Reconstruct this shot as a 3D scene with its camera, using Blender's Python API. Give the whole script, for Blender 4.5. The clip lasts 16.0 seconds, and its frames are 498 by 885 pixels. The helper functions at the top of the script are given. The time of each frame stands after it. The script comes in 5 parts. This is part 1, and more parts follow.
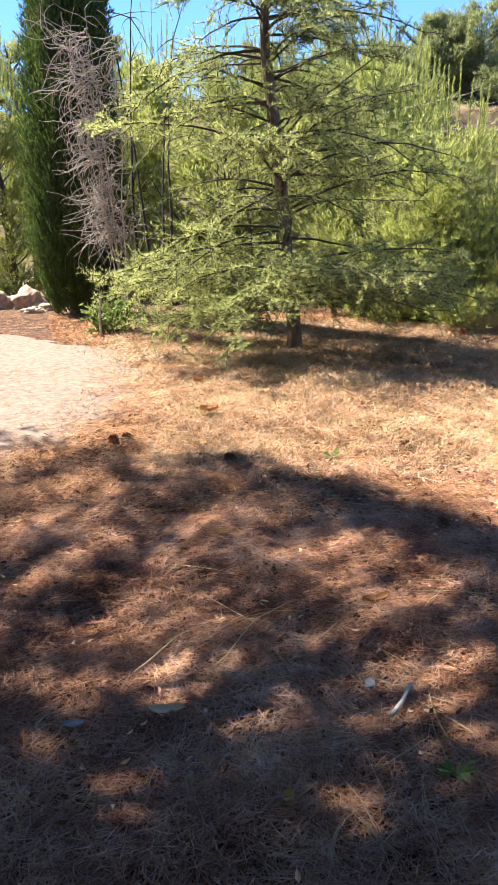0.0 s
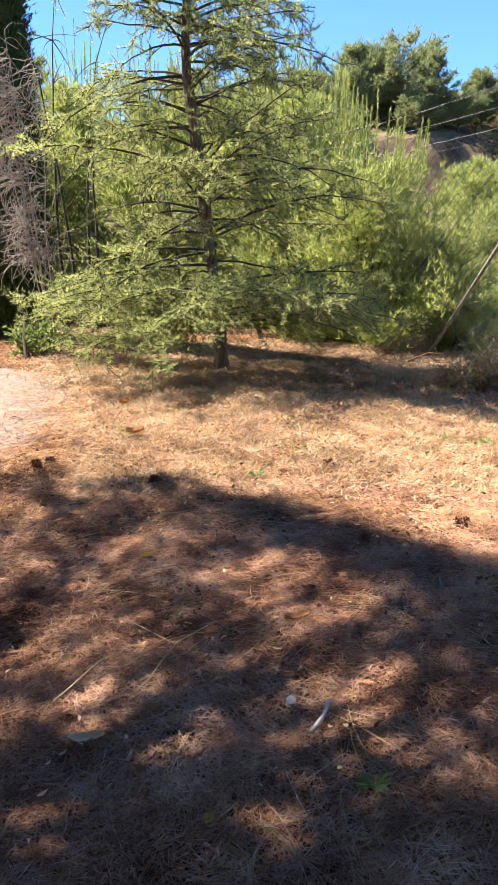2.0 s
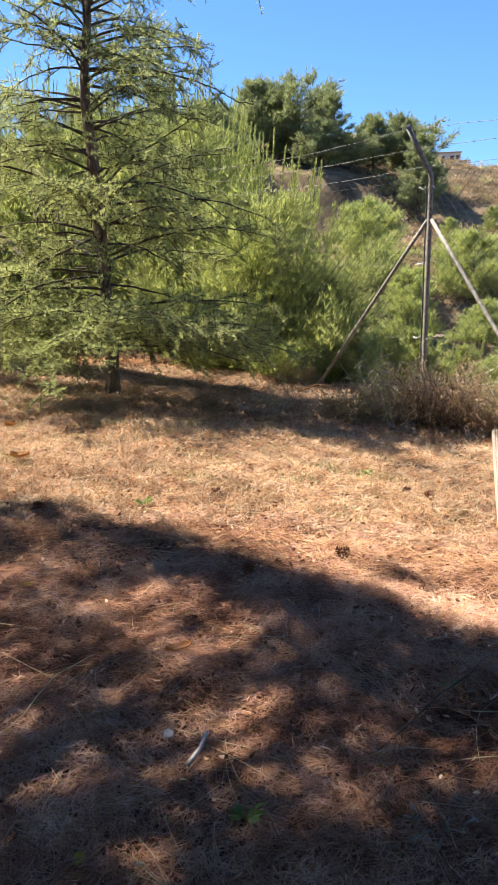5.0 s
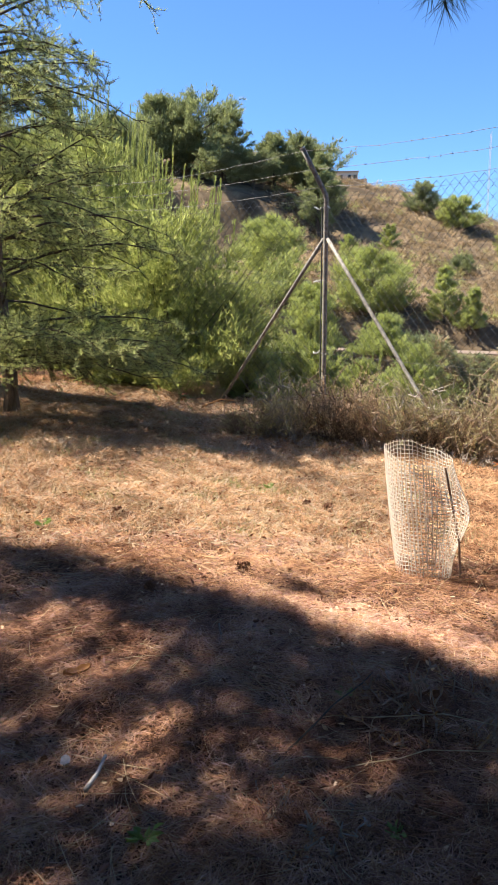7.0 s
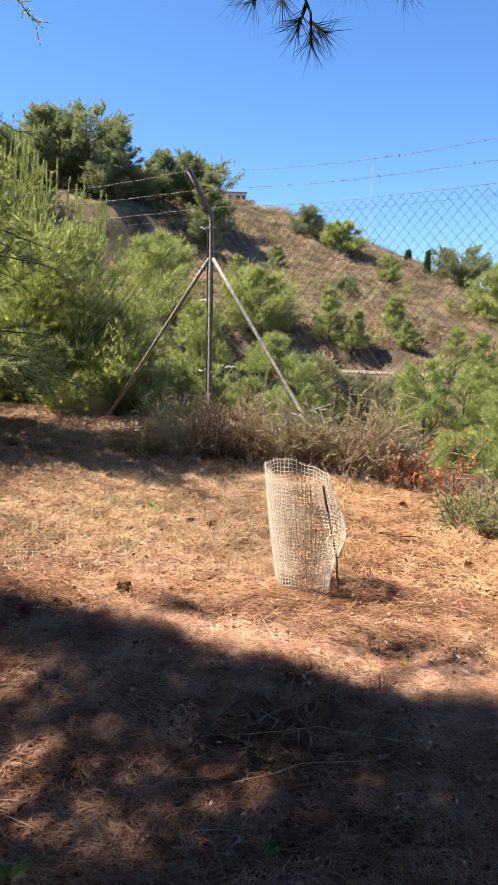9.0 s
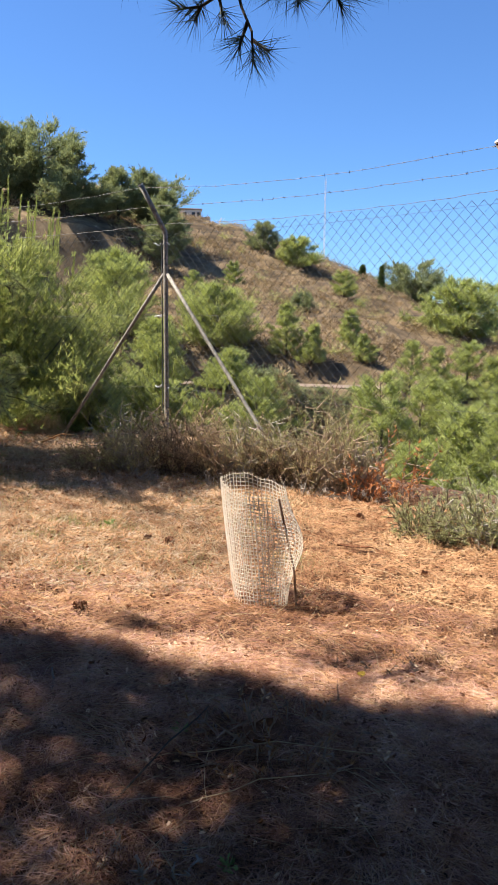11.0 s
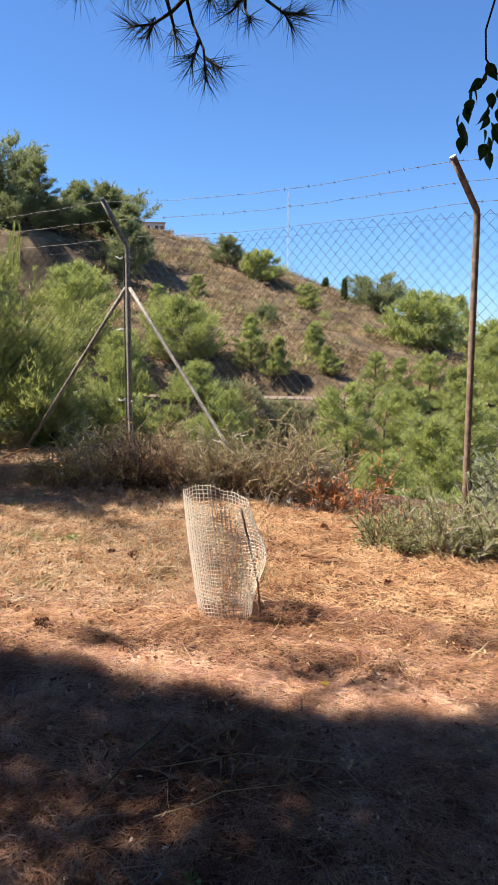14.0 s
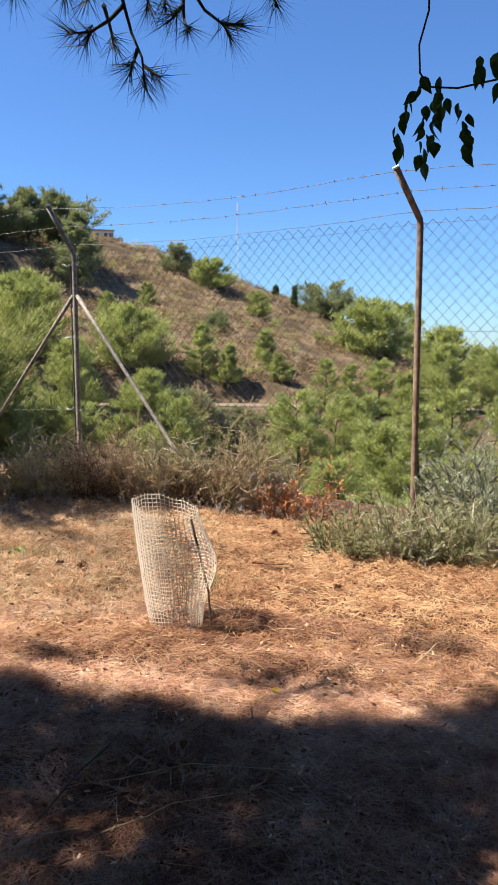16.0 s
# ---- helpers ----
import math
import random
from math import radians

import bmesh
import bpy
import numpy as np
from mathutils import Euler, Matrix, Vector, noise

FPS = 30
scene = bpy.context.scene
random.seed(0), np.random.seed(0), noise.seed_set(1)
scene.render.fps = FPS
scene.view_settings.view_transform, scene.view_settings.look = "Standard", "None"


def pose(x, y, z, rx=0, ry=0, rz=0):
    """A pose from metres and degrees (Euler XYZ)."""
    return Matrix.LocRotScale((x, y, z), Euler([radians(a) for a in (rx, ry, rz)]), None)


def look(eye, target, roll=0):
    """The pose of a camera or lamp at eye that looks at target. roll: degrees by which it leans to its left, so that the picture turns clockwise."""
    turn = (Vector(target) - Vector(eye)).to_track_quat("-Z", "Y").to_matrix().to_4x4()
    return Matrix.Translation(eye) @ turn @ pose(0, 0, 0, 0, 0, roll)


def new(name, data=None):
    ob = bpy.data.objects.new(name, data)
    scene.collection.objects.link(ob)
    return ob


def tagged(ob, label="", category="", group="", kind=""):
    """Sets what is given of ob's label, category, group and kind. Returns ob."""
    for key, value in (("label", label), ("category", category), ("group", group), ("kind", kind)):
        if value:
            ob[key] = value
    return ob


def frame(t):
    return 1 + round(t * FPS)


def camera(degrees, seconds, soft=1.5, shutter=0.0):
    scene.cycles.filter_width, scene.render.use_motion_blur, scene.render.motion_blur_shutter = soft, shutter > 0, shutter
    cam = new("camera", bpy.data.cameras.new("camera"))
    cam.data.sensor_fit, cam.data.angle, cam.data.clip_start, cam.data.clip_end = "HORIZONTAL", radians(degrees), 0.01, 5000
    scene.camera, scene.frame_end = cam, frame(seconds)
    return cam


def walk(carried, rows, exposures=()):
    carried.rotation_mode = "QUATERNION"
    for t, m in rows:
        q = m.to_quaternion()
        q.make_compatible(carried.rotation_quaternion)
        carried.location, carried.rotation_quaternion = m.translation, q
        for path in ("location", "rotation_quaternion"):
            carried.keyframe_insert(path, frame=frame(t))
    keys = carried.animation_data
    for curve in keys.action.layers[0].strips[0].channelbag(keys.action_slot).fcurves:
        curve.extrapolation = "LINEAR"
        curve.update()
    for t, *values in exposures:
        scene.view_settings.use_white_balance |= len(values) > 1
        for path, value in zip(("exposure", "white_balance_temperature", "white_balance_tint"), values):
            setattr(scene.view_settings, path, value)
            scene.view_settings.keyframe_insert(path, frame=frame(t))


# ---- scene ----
cam = camera(36.53, 16.0)
EYE = 1.15
# seconds, x, y, z above the first eye, yaw, pitch, lean to the right
ROWS = [
    (0, 0, 0, 0, -0, -14.804, 3.918),
    (0.5, 0.0223, -0.0157, 0.0097, -1.525, -13.799, 4.214),
    (1, 0.0408, -0.0192, 0.0113, -3.897, -13.144, 4.034),
    (1.5, 0.0382, -0.0163, 0.0066, -4.99, -13.364, 3.726),
    (2, 0.0397, -0.0191, 0.0059, -5.333, -13.619, 3.67),
    (2.5, 0.0425, -0.0182, 0.0029, -5.825, -13.599, 3.584),
    (3, 0.0543, -0.0288, 0.0085, -6.653, -13.22, 3.65),
    (3.5, 0.0584, -0.0303, 0.0106, -7.925, -12.643, 3.197),
    (6, 0.0693, -0.0775, 0.0568, -17.436, -11.727, -0.204),
    (6.5, 0.0805, -0.0893, 0.0606, -18.951, -11.459, 0.136),
    (7, 0.092, -0.0876, 0.0597, -20.772, -11.126, 0.271),
    (7.5, 0.1, -0.1026, 0.0661, -22.913, -10.76, -0.008),
    (8, 0.1041, -0.1039, 0.0685, -24.829, -10.636, -0.574),
    (8.5, 0.113, -0.1164, 0.0755, -27.112, -10.329, -1.138),
    (9, 0.1202, -0.1139, 0.071, -29.256, -9.799, -1.227),
    (11.5, 0.14, -0.1312, 0.0681, -32.677, -8.272, -0.382),
    (12, 0.1385, -0.1381, 0.0721, -33.21, -7.902, -0.165),
    (12.5, 0.1413, -0.1404, 0.0719, -33.67, -7.776, 0.027),
    (13, 0.1476, -0.1372, 0.0665, -33.914, -7.786, 0.192),
    (13.5, 0.1436, -0.1409, 0.066, -34.192, -7.782, 0.083),
    (14, 0.1494, -0.1458, 0.0678, -34.888, -7.64, -0.21),
    (14.5, 0.1494, -0.1458, 0.0715, -36.017, -7.474, -0.571),
    (15, 0.1554, -0.1512, 0.0717, -36.943, -7.372, -0.455),
    (15.5, 0.1587, -0.1585, 0.0732, -37.752, -7.211, -0.061),
    (16, 0.1644, -0.1576, 0.0692, -38.505, -7.08, 0.087),
]
walk(cam, [(t, pose(x, y, EYE + z, 0, 0, yaw) @ pose(0, 0, 0, 90 + pitch) @ pose(0, 0, 0, 0, 0, -lean)) for t, x, y, z, yaw, pitch, lean in ROWS],
     [(0, 2.05), (3.5, 1.80), (7, 1.55), (9, 1.43), (13, 1.29), (16, 1.23)])

# ---- world, sun ----
SUN_AZ, SUN_EL = -54.0, 56.0   # degrees to the right of +y, degrees up
world = bpy.data.worlds.new("sky")
scene.world = world
world.use_nodes = True
wn = world.node_tree.nodes
sky = wn.new("ShaderNodeTexSky")
sky.sky_type, sky.sun_disc = "NISHITA", False
sky.sun_elevation, sky.sun_rotation = radians(SUN_EL), radians(SUN_AZ)
sky.air_density, sky.dust_density, sky.ozone_density = 1.0, 0.1, 5.0
wn["Background"].inputs["Strength"].default_value = 0.060
deep = wn.new("ShaderNodeMix")
deep.data_type, deep.blend_type = "RGBA", "MULTIPLY"
deep.inputs[0].default_value, deep.inputs[7].default_value = 1.0, (0.69, 0.95, 1.27, 1)
world.node_tree.links.new(sky.outputs[0], deep.inputs[6])
world.node_tree.links.new(deep.outputs[2], wn["Background"].inputs["Color"])
sun = new("sun", bpy.data.lights.new("sun", "SUN"))
sun.data.energy, sun.data.angle, sun.data.color = 5.0, radians(0.53), (1.0, 0.93, 0.82)
sd = Vector((math.sin(radians(SUN_AZ)) * math.cos(radians(SUN_EL)), math.cos(radians(SUN_AZ)) * math.cos(radians(SUN_EL)), math.sin(radians(SUN_EL))))
sun.matrix_world = look(sd * 50, (0, 0, 0))


# ---- materials ----
class Nodes:
    """A small wrapper to write node trees in few lines."""
    def __init__(self, name):
        self.m = bpy.data.materials.new(name)
        self.m.use_nodes = True
        self.t = self.m.node_tree
        self.b = self.t.nodes["Principled BSDF"]
        self.out = self.t.nodes["Material Output"]

    def add(self, kind, **values):
        n = self.t.nodes.new("ShaderNode" + kind)
        for k, v in values.items():
            n.inputs[k.replace("_", " ")].default_value = v
        return n

    def link(self, a, b):
        self.t.links.new(a, b)

    def noise(self, scale, detail=4.0, rough=0.6, vec=None):
        n = self.add("TexNoise", Scale=scale, Detail=detail, Roughness=rough)
        if vec is not None:
            self.link(vec, n.inputs["Vector"])
        return n.outputs["Fac"]

    def ramp(self, fac, stops):
        n = self.add("ValToRGB")
        e = n.color_ramp.elements
        while len(e) < len(stops):
            e.new(0.5)
        for el, (p, c) in zip(e, stops):
            el.position, el.color = p, (*c, 1)
        self.link(fac, n.inputs[0])
        return n.outputs[0]

    def mix(self, fac, a, b, mode="MIX"):
        n = self.t.nodes.new("ShaderNodeMix")
        n.data_type, n.blend_type = "RGBA", mode
        for slot, v in ((0, fac), (6, a), (7, b)):
            if isinstance(v, bpy.types.NodeSocket):
                self.link(v, n.inputs[slot])
            else:
                n.inputs[slot].default_value = v if slot == 0 else (*v, 1)
        return n.outputs[2]

    def math(self, op, a, b=0.0):
        n = self.t.nodes.new("ShaderNodeMath")
        n.operation = op
        for slot, v in ((0, a), (1, b)):
            if isinstance(v, bpy.types.NodeSocket):
                self.link(v, n.inputs[slot])
            else:
                n.inputs[slot].default_value = v
        return n.outputs[0]

    def bump(self, height, strength, distance):
        n = self.add("Bump", Strength=strength, Distance=distance)
        self.link(height, n.inputs["Height"])
        self.link(n.outputs[0], self.b.inputs["Normal"])

    def done(self, colour, rough=0.8, metal=0.0, spec=0.3):
        if isinstance(colour, bpy.types.NodeSocket):
            self.link(colour, self.b.inputs["Base Color"])
        else:
            self.b.inputs["Base Color"].default_value = (*colour, 1)
        self.b.inputs["Roughness"].default_value = rough
        self.b.inputs["Metallic"].default_value = metal
        self.b.inputs["Specular IOR Level"].default_value = spec
        return self.m


def foliage(name, stops, through_light=0.35, rough=0.55, patch=1.2, spec=0.25, tint=(1.10, 1.08, 0.80)):
    """Leaves: colour differs from leaf to leaf and from patch to patch; light comes through."""
    n = Nodes(name)
    geo = n.t.nodes.new("ShaderNodeNewGeometry")
    pos = n.t.nodes.new("ShaderNodeTexCoord").outputs["Object"]
    patchy = n.noise(patch, 2.0, 0.6, pos)
    sprays = n.noise(patch * 7.0, 2.0, 0.6, pos)
    fac = n.math("ADD", n.math("MULTIPLY", geo.outputs["Random Per Island"], 0.4), n.math("ADD", n.math("MULTIPLY", n.math("SUBTRACT", patchy, 0.32), 0.8), n.math("MULTIPLY", n.math("SUBTRACT", sprays, 0.40), 1.1)))
    col = n.ramp(fac, stops)
    n.done(col, rough, 0.0, spec)
    tr = n.t.nodes.new("ShaderNodeBsdfTranslucent")
    warm = n.mix(1.0, col, tint, "MULTIPLY")
    n.link(warm, tr.inputs["Color"])
    ms = n.t.nodes.new("ShaderNodeMixShader")
    ms.inputs[0].default_value = through_light
    n.link(n.b.outputs[0], ms.inputs[1])
    n.link(tr.outputs[0], ms.inputs[2])
    n.link(ms.outputs[0], n.out.inputs["Surface"])
    return n.m


def bark(name, c1, c2, scale=30.0):
    n = Nodes(name)
    pos = n.t.nodes.new("ShaderNodeTexCoord").outputs["Object"]
    mp = n.add("Mapping", Scale=(1, 1, 0.25))
    n.link(pos, mp.inputs["Vector"])
    f = n.noise(scale, 6.0, 0.7, mp.outputs[0])
    n.bump(f, 0.8, 0.01)
    return n.done(n.ramp(f, [(0.3, c1), (0.7, c2)]), 0.9)


M_CEDAR = foliage("cedar_needles", [(0.0, (0.11, 0.13, 0.075)), (0.4, (0.325, 0.365, 0.175)), (0.75, (0.52, 0.55, 0.255)), (1.0, (0.62, 0.59, 0.34))], 0.65)
M_PINE = foliage("young_pine_needles", [(0.0, (0.10, 0.125, 0.045)), (0.4, (0.33, 0.37, 0.13)), (0.75, (0.50, 0.52, 0.22)), (1.0, (0.58, 0.46, 0.28))], 0.52, patch=1.6)
M_PINEFAR = foliage("pine_needles", [(0.0, (0.10, 0.12, 0.05)), (0.45, (0.38, 0.42, 0.15)), (0.8, (0.57, 0.60, 0.225)), (1.0, (0.60, 0.56, 0.30))], 0.4, patch=0.9)
M_PINEDARK = foliage("dark_pine_needles", [(0.0, (0.09, 0.11, 0.06)), (0.5, (0.27, 0.30, 0.155)), (1.0, (0.47, 0.48, 0.25))], 0.42, patch=0.9)
M_CYPRESS = foliage("cypress_scales", [(0.0, (0.045, 0.075, 0.025)), (0.5, (0.085, 0.13, 0.04)), (1.0, (0.22, 0.27, 0.08))], 0.35)
M_SAGE = foliage("dry_rosemary", [(0.0, (0.22, 0.145, 0.10)), (0.4, (0.52, 0.37, 0.27)), (0.7, (0.62, 0.51, 0.34)), (1.0, (0.80, 0.66, 0.50))], 0.5, patch=3.0)
M_SAGEGREEN = foliage("half_dry_rosemary", [(0.0, (0.20, 0.18, 0.10)), (0.4, (0.44, 0.41, 0.23)), (0.7, (0.60, 0.56, 0.30)), (1.0, (0.72, 0.60, 0.42))], 0.5, patch=3.0)
M_ROSEMARY = foliage("green_rosemary", [(0.0, (0.22, 0.22, 0.12)), (0.5, (0.47, 0.49, 0.28)), (1.0, (0.72, 0.68, 0.45))], 0.5, patch=3.0)
M_OLIVE = foliage("silver_leaves", [(0.0, (0.34, 0.36, 0.27)), (0.5, (0.58, 0.60, 0.47)), (1.0, (0.76, 0.76, 0.63))], 0.45, patch=3.0)
M_RUST = foliage("withered_leaves", [(0.0, (0.38, 0.14, 0.06)), (0.5, (0.60, 0.26, 0.12)), (1.0, (0.74, 0.42, 0.22))], 0.5, patch=3.0)
M_VINE = foliage("climber_leaves", [(0.0, (0.02, 0.05, 0.014)), (0.6, (0.05, 0.10, 0.025)), (1.0, (0.085, 0.15, 0.035))], 0.25)
M_NEEDLE_NEAR = foliage("overhanging_pine_needles", [(0.0, (0.02, 0.03, 0.015)), (0.6, (0.045, 0.06, 0.03)), (1.0, (0.10, 0.08, 0.04))], 0.15)
M_SCRUB = foliage("dry_scrub", [(0.0, (0.075, 0.05, 0.03)), (0.4, (0.225, 0.155, 0.088)), (0.75, (0.40, 0.29, 0.165)), (1.0, (0.23, 0.23, 0.105))], 0.3, patch=0.35)
M_BARK = bark("cedar_bark", (0.08, 0.056, 0.044), (0.27, 0.20, 0.15))
M_TWIG = bark("grey_twigs", (0.24, 0.20, 0.17), (0.48, 0.42, 0.36), 60)
M_TWIGBROWN = bark("brown_twigs", (0.20, 0.13, 0.095), (0.46, 0.33, 0.24), 60)
M_TWIGDARK = bark("dark_twigs", (0.04, 0.03, 0.022), (0.11, 0.085, 0.06), 60)


def ground_material():
    n = Nodes("needle_litter")
    pos = n.t.nodes.new("ShaderNodeTexCoord").outputs["Object"]
    big = n.noise(0.9, 3.0, 0.6, pos)
    mid = n.noise(6.0, 5.0, 0.65, pos)
    grain = n.noise(85.0, 4.0, 0.75, pos)
    lumps = n.noise(17.0, 4.0, 0.7, pos)
    s = n.math("ADD", n.math("MULTIPLY", grain, 0.75), n.math("MULTIPLY", lumps, 0.35))
    litter = n.ramp(s, [(0.48, (0.012, 0.006, 0.004)), (0.56, (0.10, 0.050, 0.030)), (0.63, (0.38, 0.22, 0.125)), (0.72, (0.76, 0.54, 0.34))])
    tone = n.ramp(big, [(0.35, (0.82, 0.72, 0.64)), (0.52, (1.0, 0.97, 0.93)), (0.68, (1.12, 1.14, 1.02))])
    near = n.mix(1.0, litter, tone, "MULTIPLY")
    near = n.mix(n.ramp(mid, [(0.45, (0, 0, 0)), (0.75, (0.35, 0.35, 0.35))]), near, (0.13, 0.065, 0.04))
    # the slopes beyond the fence
    far1 = n.noise(0.5, 6.0, 0.7, pos)
    slope = n.ramp(far1, [(0.35, (0.06, 0.042, 0.024)), (0.5, (0.14, 0.097, 0.056)), (0.65, (0.23, 0.165, 0.095))])
    sep = n.add("SeparateXYZ")
    n.link(pos, sep.inputs[0])
    r2 = n.math("SQRT", n.math("ADD", n.math("MULTIPLY", sep.outputs[0], sep.outputs[0]), n.math("MULTIPLY", sep.outputs[1], sep.outputs[1])))
    f1 = n.ramp(n.math("MULTIPLY", r2, 0.01), [(0.10, (0, 0, 0)), (0.16, (1, 1, 1))])
    col = n.mix(f1, near, slope)
    # distant haze put into the colour: ground fades to blue-grey from 200 m
    haze = n.ramp(n.math("MULTIPLY", r2, 0.0005), [(0.10, (0, 0, 0)), (0.3, (1, 1, 1))])
    col = n.mix(haze, col, (0.25, 0.36, 0.48))
    h = n.math("ADD", n.math("MULTIPLY", s, 0.6), n.math("MULTIPLY", mid, 0.8))
    n.bump(h, 1.0, 0.03)
    return n.done(col, 0.9, 0.0, 0.15)


def simple(name, c1, c2, scale, rough, metal=0.0, bump=0.3, dist=0.002):
    n = Nodes(name)
    pos = n.t.nodes.new("ShaderNodeTexCoord").outputs["Object"]
    f = n.noise(scale, 5.0, 0.65, pos)
    n.bump(f, bump, dist)
    return n.done(n.ramp(f, [(0.3, c1), (0.7, c2)]), rough, metal)


M_GROUND = ground_material()
M_GREEN = foliage("weed_leaves", [(0.0, (0.14, 0.21, 0.06)), (1.0, (0.36, 0.45, 0.17))], 0.4)
M_DRYLEAF = foliage("dry_leaves", [(0.0, (0.30, 0.14, 0.05)), (0.5, (0.42, 0.22, 0.09)), (1.0, (0.52, 0.34, 0.18))], 0.2, patch=4)
M_TANLEAF = foliage("tan_leaf", [(0.0, (0.72, 0.49, 0.30)), (1.0, (0.92, 0.70, 0.46))], 0.15, patch=4)
M_YELLOW = foliage("yellow_leaves", [(0.0, (0.45, 0.33, 0.05)), (1.0, (0.60, 0.45, 0.08))], 0.3)
M_BARKCHIP = simple("red_bark", (0.08, 0.034, 0.02), (0.28, 0.13, 0.07), 50, 1.0, 0, 0.9, 0.006)
M_BARKCHIP.node_tree.nodes["Principled BSDF"].inputs["Specular IOR Level"].default_value = 0.03
M_POT = simple("terracotta", (0.20, 0.055, 0.03), (0.32, 0.10, 0.055), 12, 0.8)
M_WALLPAINT = simple("ochre_plaster", (0.66, 0.54, 0.42), (0.78, 0.68, 0.55), 3, 0.9)
M_GLASSDARK = simple("dark_window", (0.03, 0.035, 0.04), (0.06, 0.065, 0.07), 3, 0.2)
M_GRAVEL = simple("pale_gravel", (0.12, 0.085, 0.064), (0.29, 0.215, 0.165), 20.0, 0.95, 0, 0.9, 0.012)
M_STEEL = simple("weathered_steel", (0.11, 0.09, 0.075), (0.40, 0.365, 0.32), 34, 0.7, 0.15)
M_RUSTY = simple("rusty_steel", (0.13, 0.075, 0.05), (0.36, 0.26, 0.19), 26, 0.8, 0.1)
M_WIREDARK = simple("dull_wire", (0.10, 0.09, 0.085), (0.20, 0.19, 0.18), 40, 0.6, 0.4)
M_WIRE = simple("galvanised_wire", (0.06, 0.06, 0.06), (0.14, 0.14, 0.135), 40, 0.7, 0.1)
M_CAP = simple("white_plastic_cap", (0.70, 0.68, 0.64), (0.82, 0.81, 0.78), 60, 0.5)
M_NET = foliage("cream_plastic_net", [(0.0, (0.80, 0.72, 0.61)), (1.0, (0.93, 0.87, 0.79))], 0.5, 0.4, tint=(1.0, 1.0, 1.0))
M_CONE = simple("pine_cone_scales", (0.09, 0.04, 0.024), (0.32, 0.16, 0.09), 60, 0.8)
M_ROCK = simple("tan_rock", (0.34, 0.22, 0.16), (0.60, 0.44, 0.34), 5, 0.95, 0, 1.0, 0.06)
M_STRAW = simple("straw", (0.34, 0.25, 0.13), (0.62, 0.49, 0.30), 30, 0.85)
M_LITTER = foliage("fallen_needles", [(0.0, (0.06, 0.028, 0.016)), (0.3, (0.31, 0.15, 0.08)), (0.6, (0.57, 0.335, 0.18)), (1.0, (0.79, 0.56, 0.34))], 0.1, 0.85, 1.0, 0.06)
M_LITTERNEAR = foliage("red_brown_fallen_needles", [(0.0, (0.05, 0.02, 0.013)), (0.3, (0.35, 0.17, 0.115)), (0.6, (0.63, 0.385, 0.275)), (1.0, (0.88, 0.68, 0.55))], 0.1, 0.85, 1.0, 0.06)
M_LITTERPALE = foliage("bleached_straw", [(0.0, (0.16, 0.11, 0.08)), (0.5, (0.46, 0.35, 0.25)), (1.0, (0.76, 0.64, 0.50))], 0.15, 0.85, 1.0, 0.06)
M_LITTERGREY = foliage("weathered_needles", [(0.0, (0.09, 0.05, 0.036)), (0.5, (0.38, 0.20, 0.155)), (1.0, (0.74, 0.51, 0.43))], 0.1, 0.85, 1.0, 0.06)


# ---- mesh helpers ----
def np_mesh(name, verts, faces):
    """A mesh from arrays: verts (n, 3), faces (m, 3) or (m, 4)."""
    verts, faces = np.asarray(verts, np.float32), np.asarray(faces, np.int32)
    me = bpy.data.meshes.new(name)
    k = faces.shape[1]
    me.vertices.add(len(verts))
    me.vertices.foreach_set("co", verts.ravel())
    me.loops.add(faces.size)
    me.loops.foreach_set("vertex_index", faces.ravel())
    me.polygons.add(len(faces))
    me.polygons.foreach_set("loop_start", np.arange(0, faces.size, k, dtype=np.int32))
    me.polygons.foreach_set("use_smooth", np.zeros(len(faces), bool))
    me.update()
    me.validate()
    return me


def part(name, data, material, parent=None, label="", smooth=False):
    """Links a mesh (or a bmesh) as one object under a thing or a part."""
    if isinstance(data, bmesh.types.BMesh):
        me = bpy.data.meshes.new(name)
        data.to_mesh(me)
        data.free()
        data = me
    if smooth:
        data.polygons.foreach_set("use_smooth", np.ones(len(data.polygons), bool))
    if not data.materials:
        data.materials.append(material)
    ob = new(name, data)
    if parent:
        ob.parent = parent
    return tagged(ob, label)


def merge(pieces):
    """Joins (verts, faces) pairs."""
    vs, fs, n = [], [], 0
    for v, f in pieces:
        vs.append(v)
        fs.append(np.asarray(f) + n)
        n += len(v)
    return np.concatenate(vs), np.concatenate(fs)


def unit(a):
    return a / np.maximum(np.linalg.norm(a, axis=-1, keepdims=True), 1e-9)


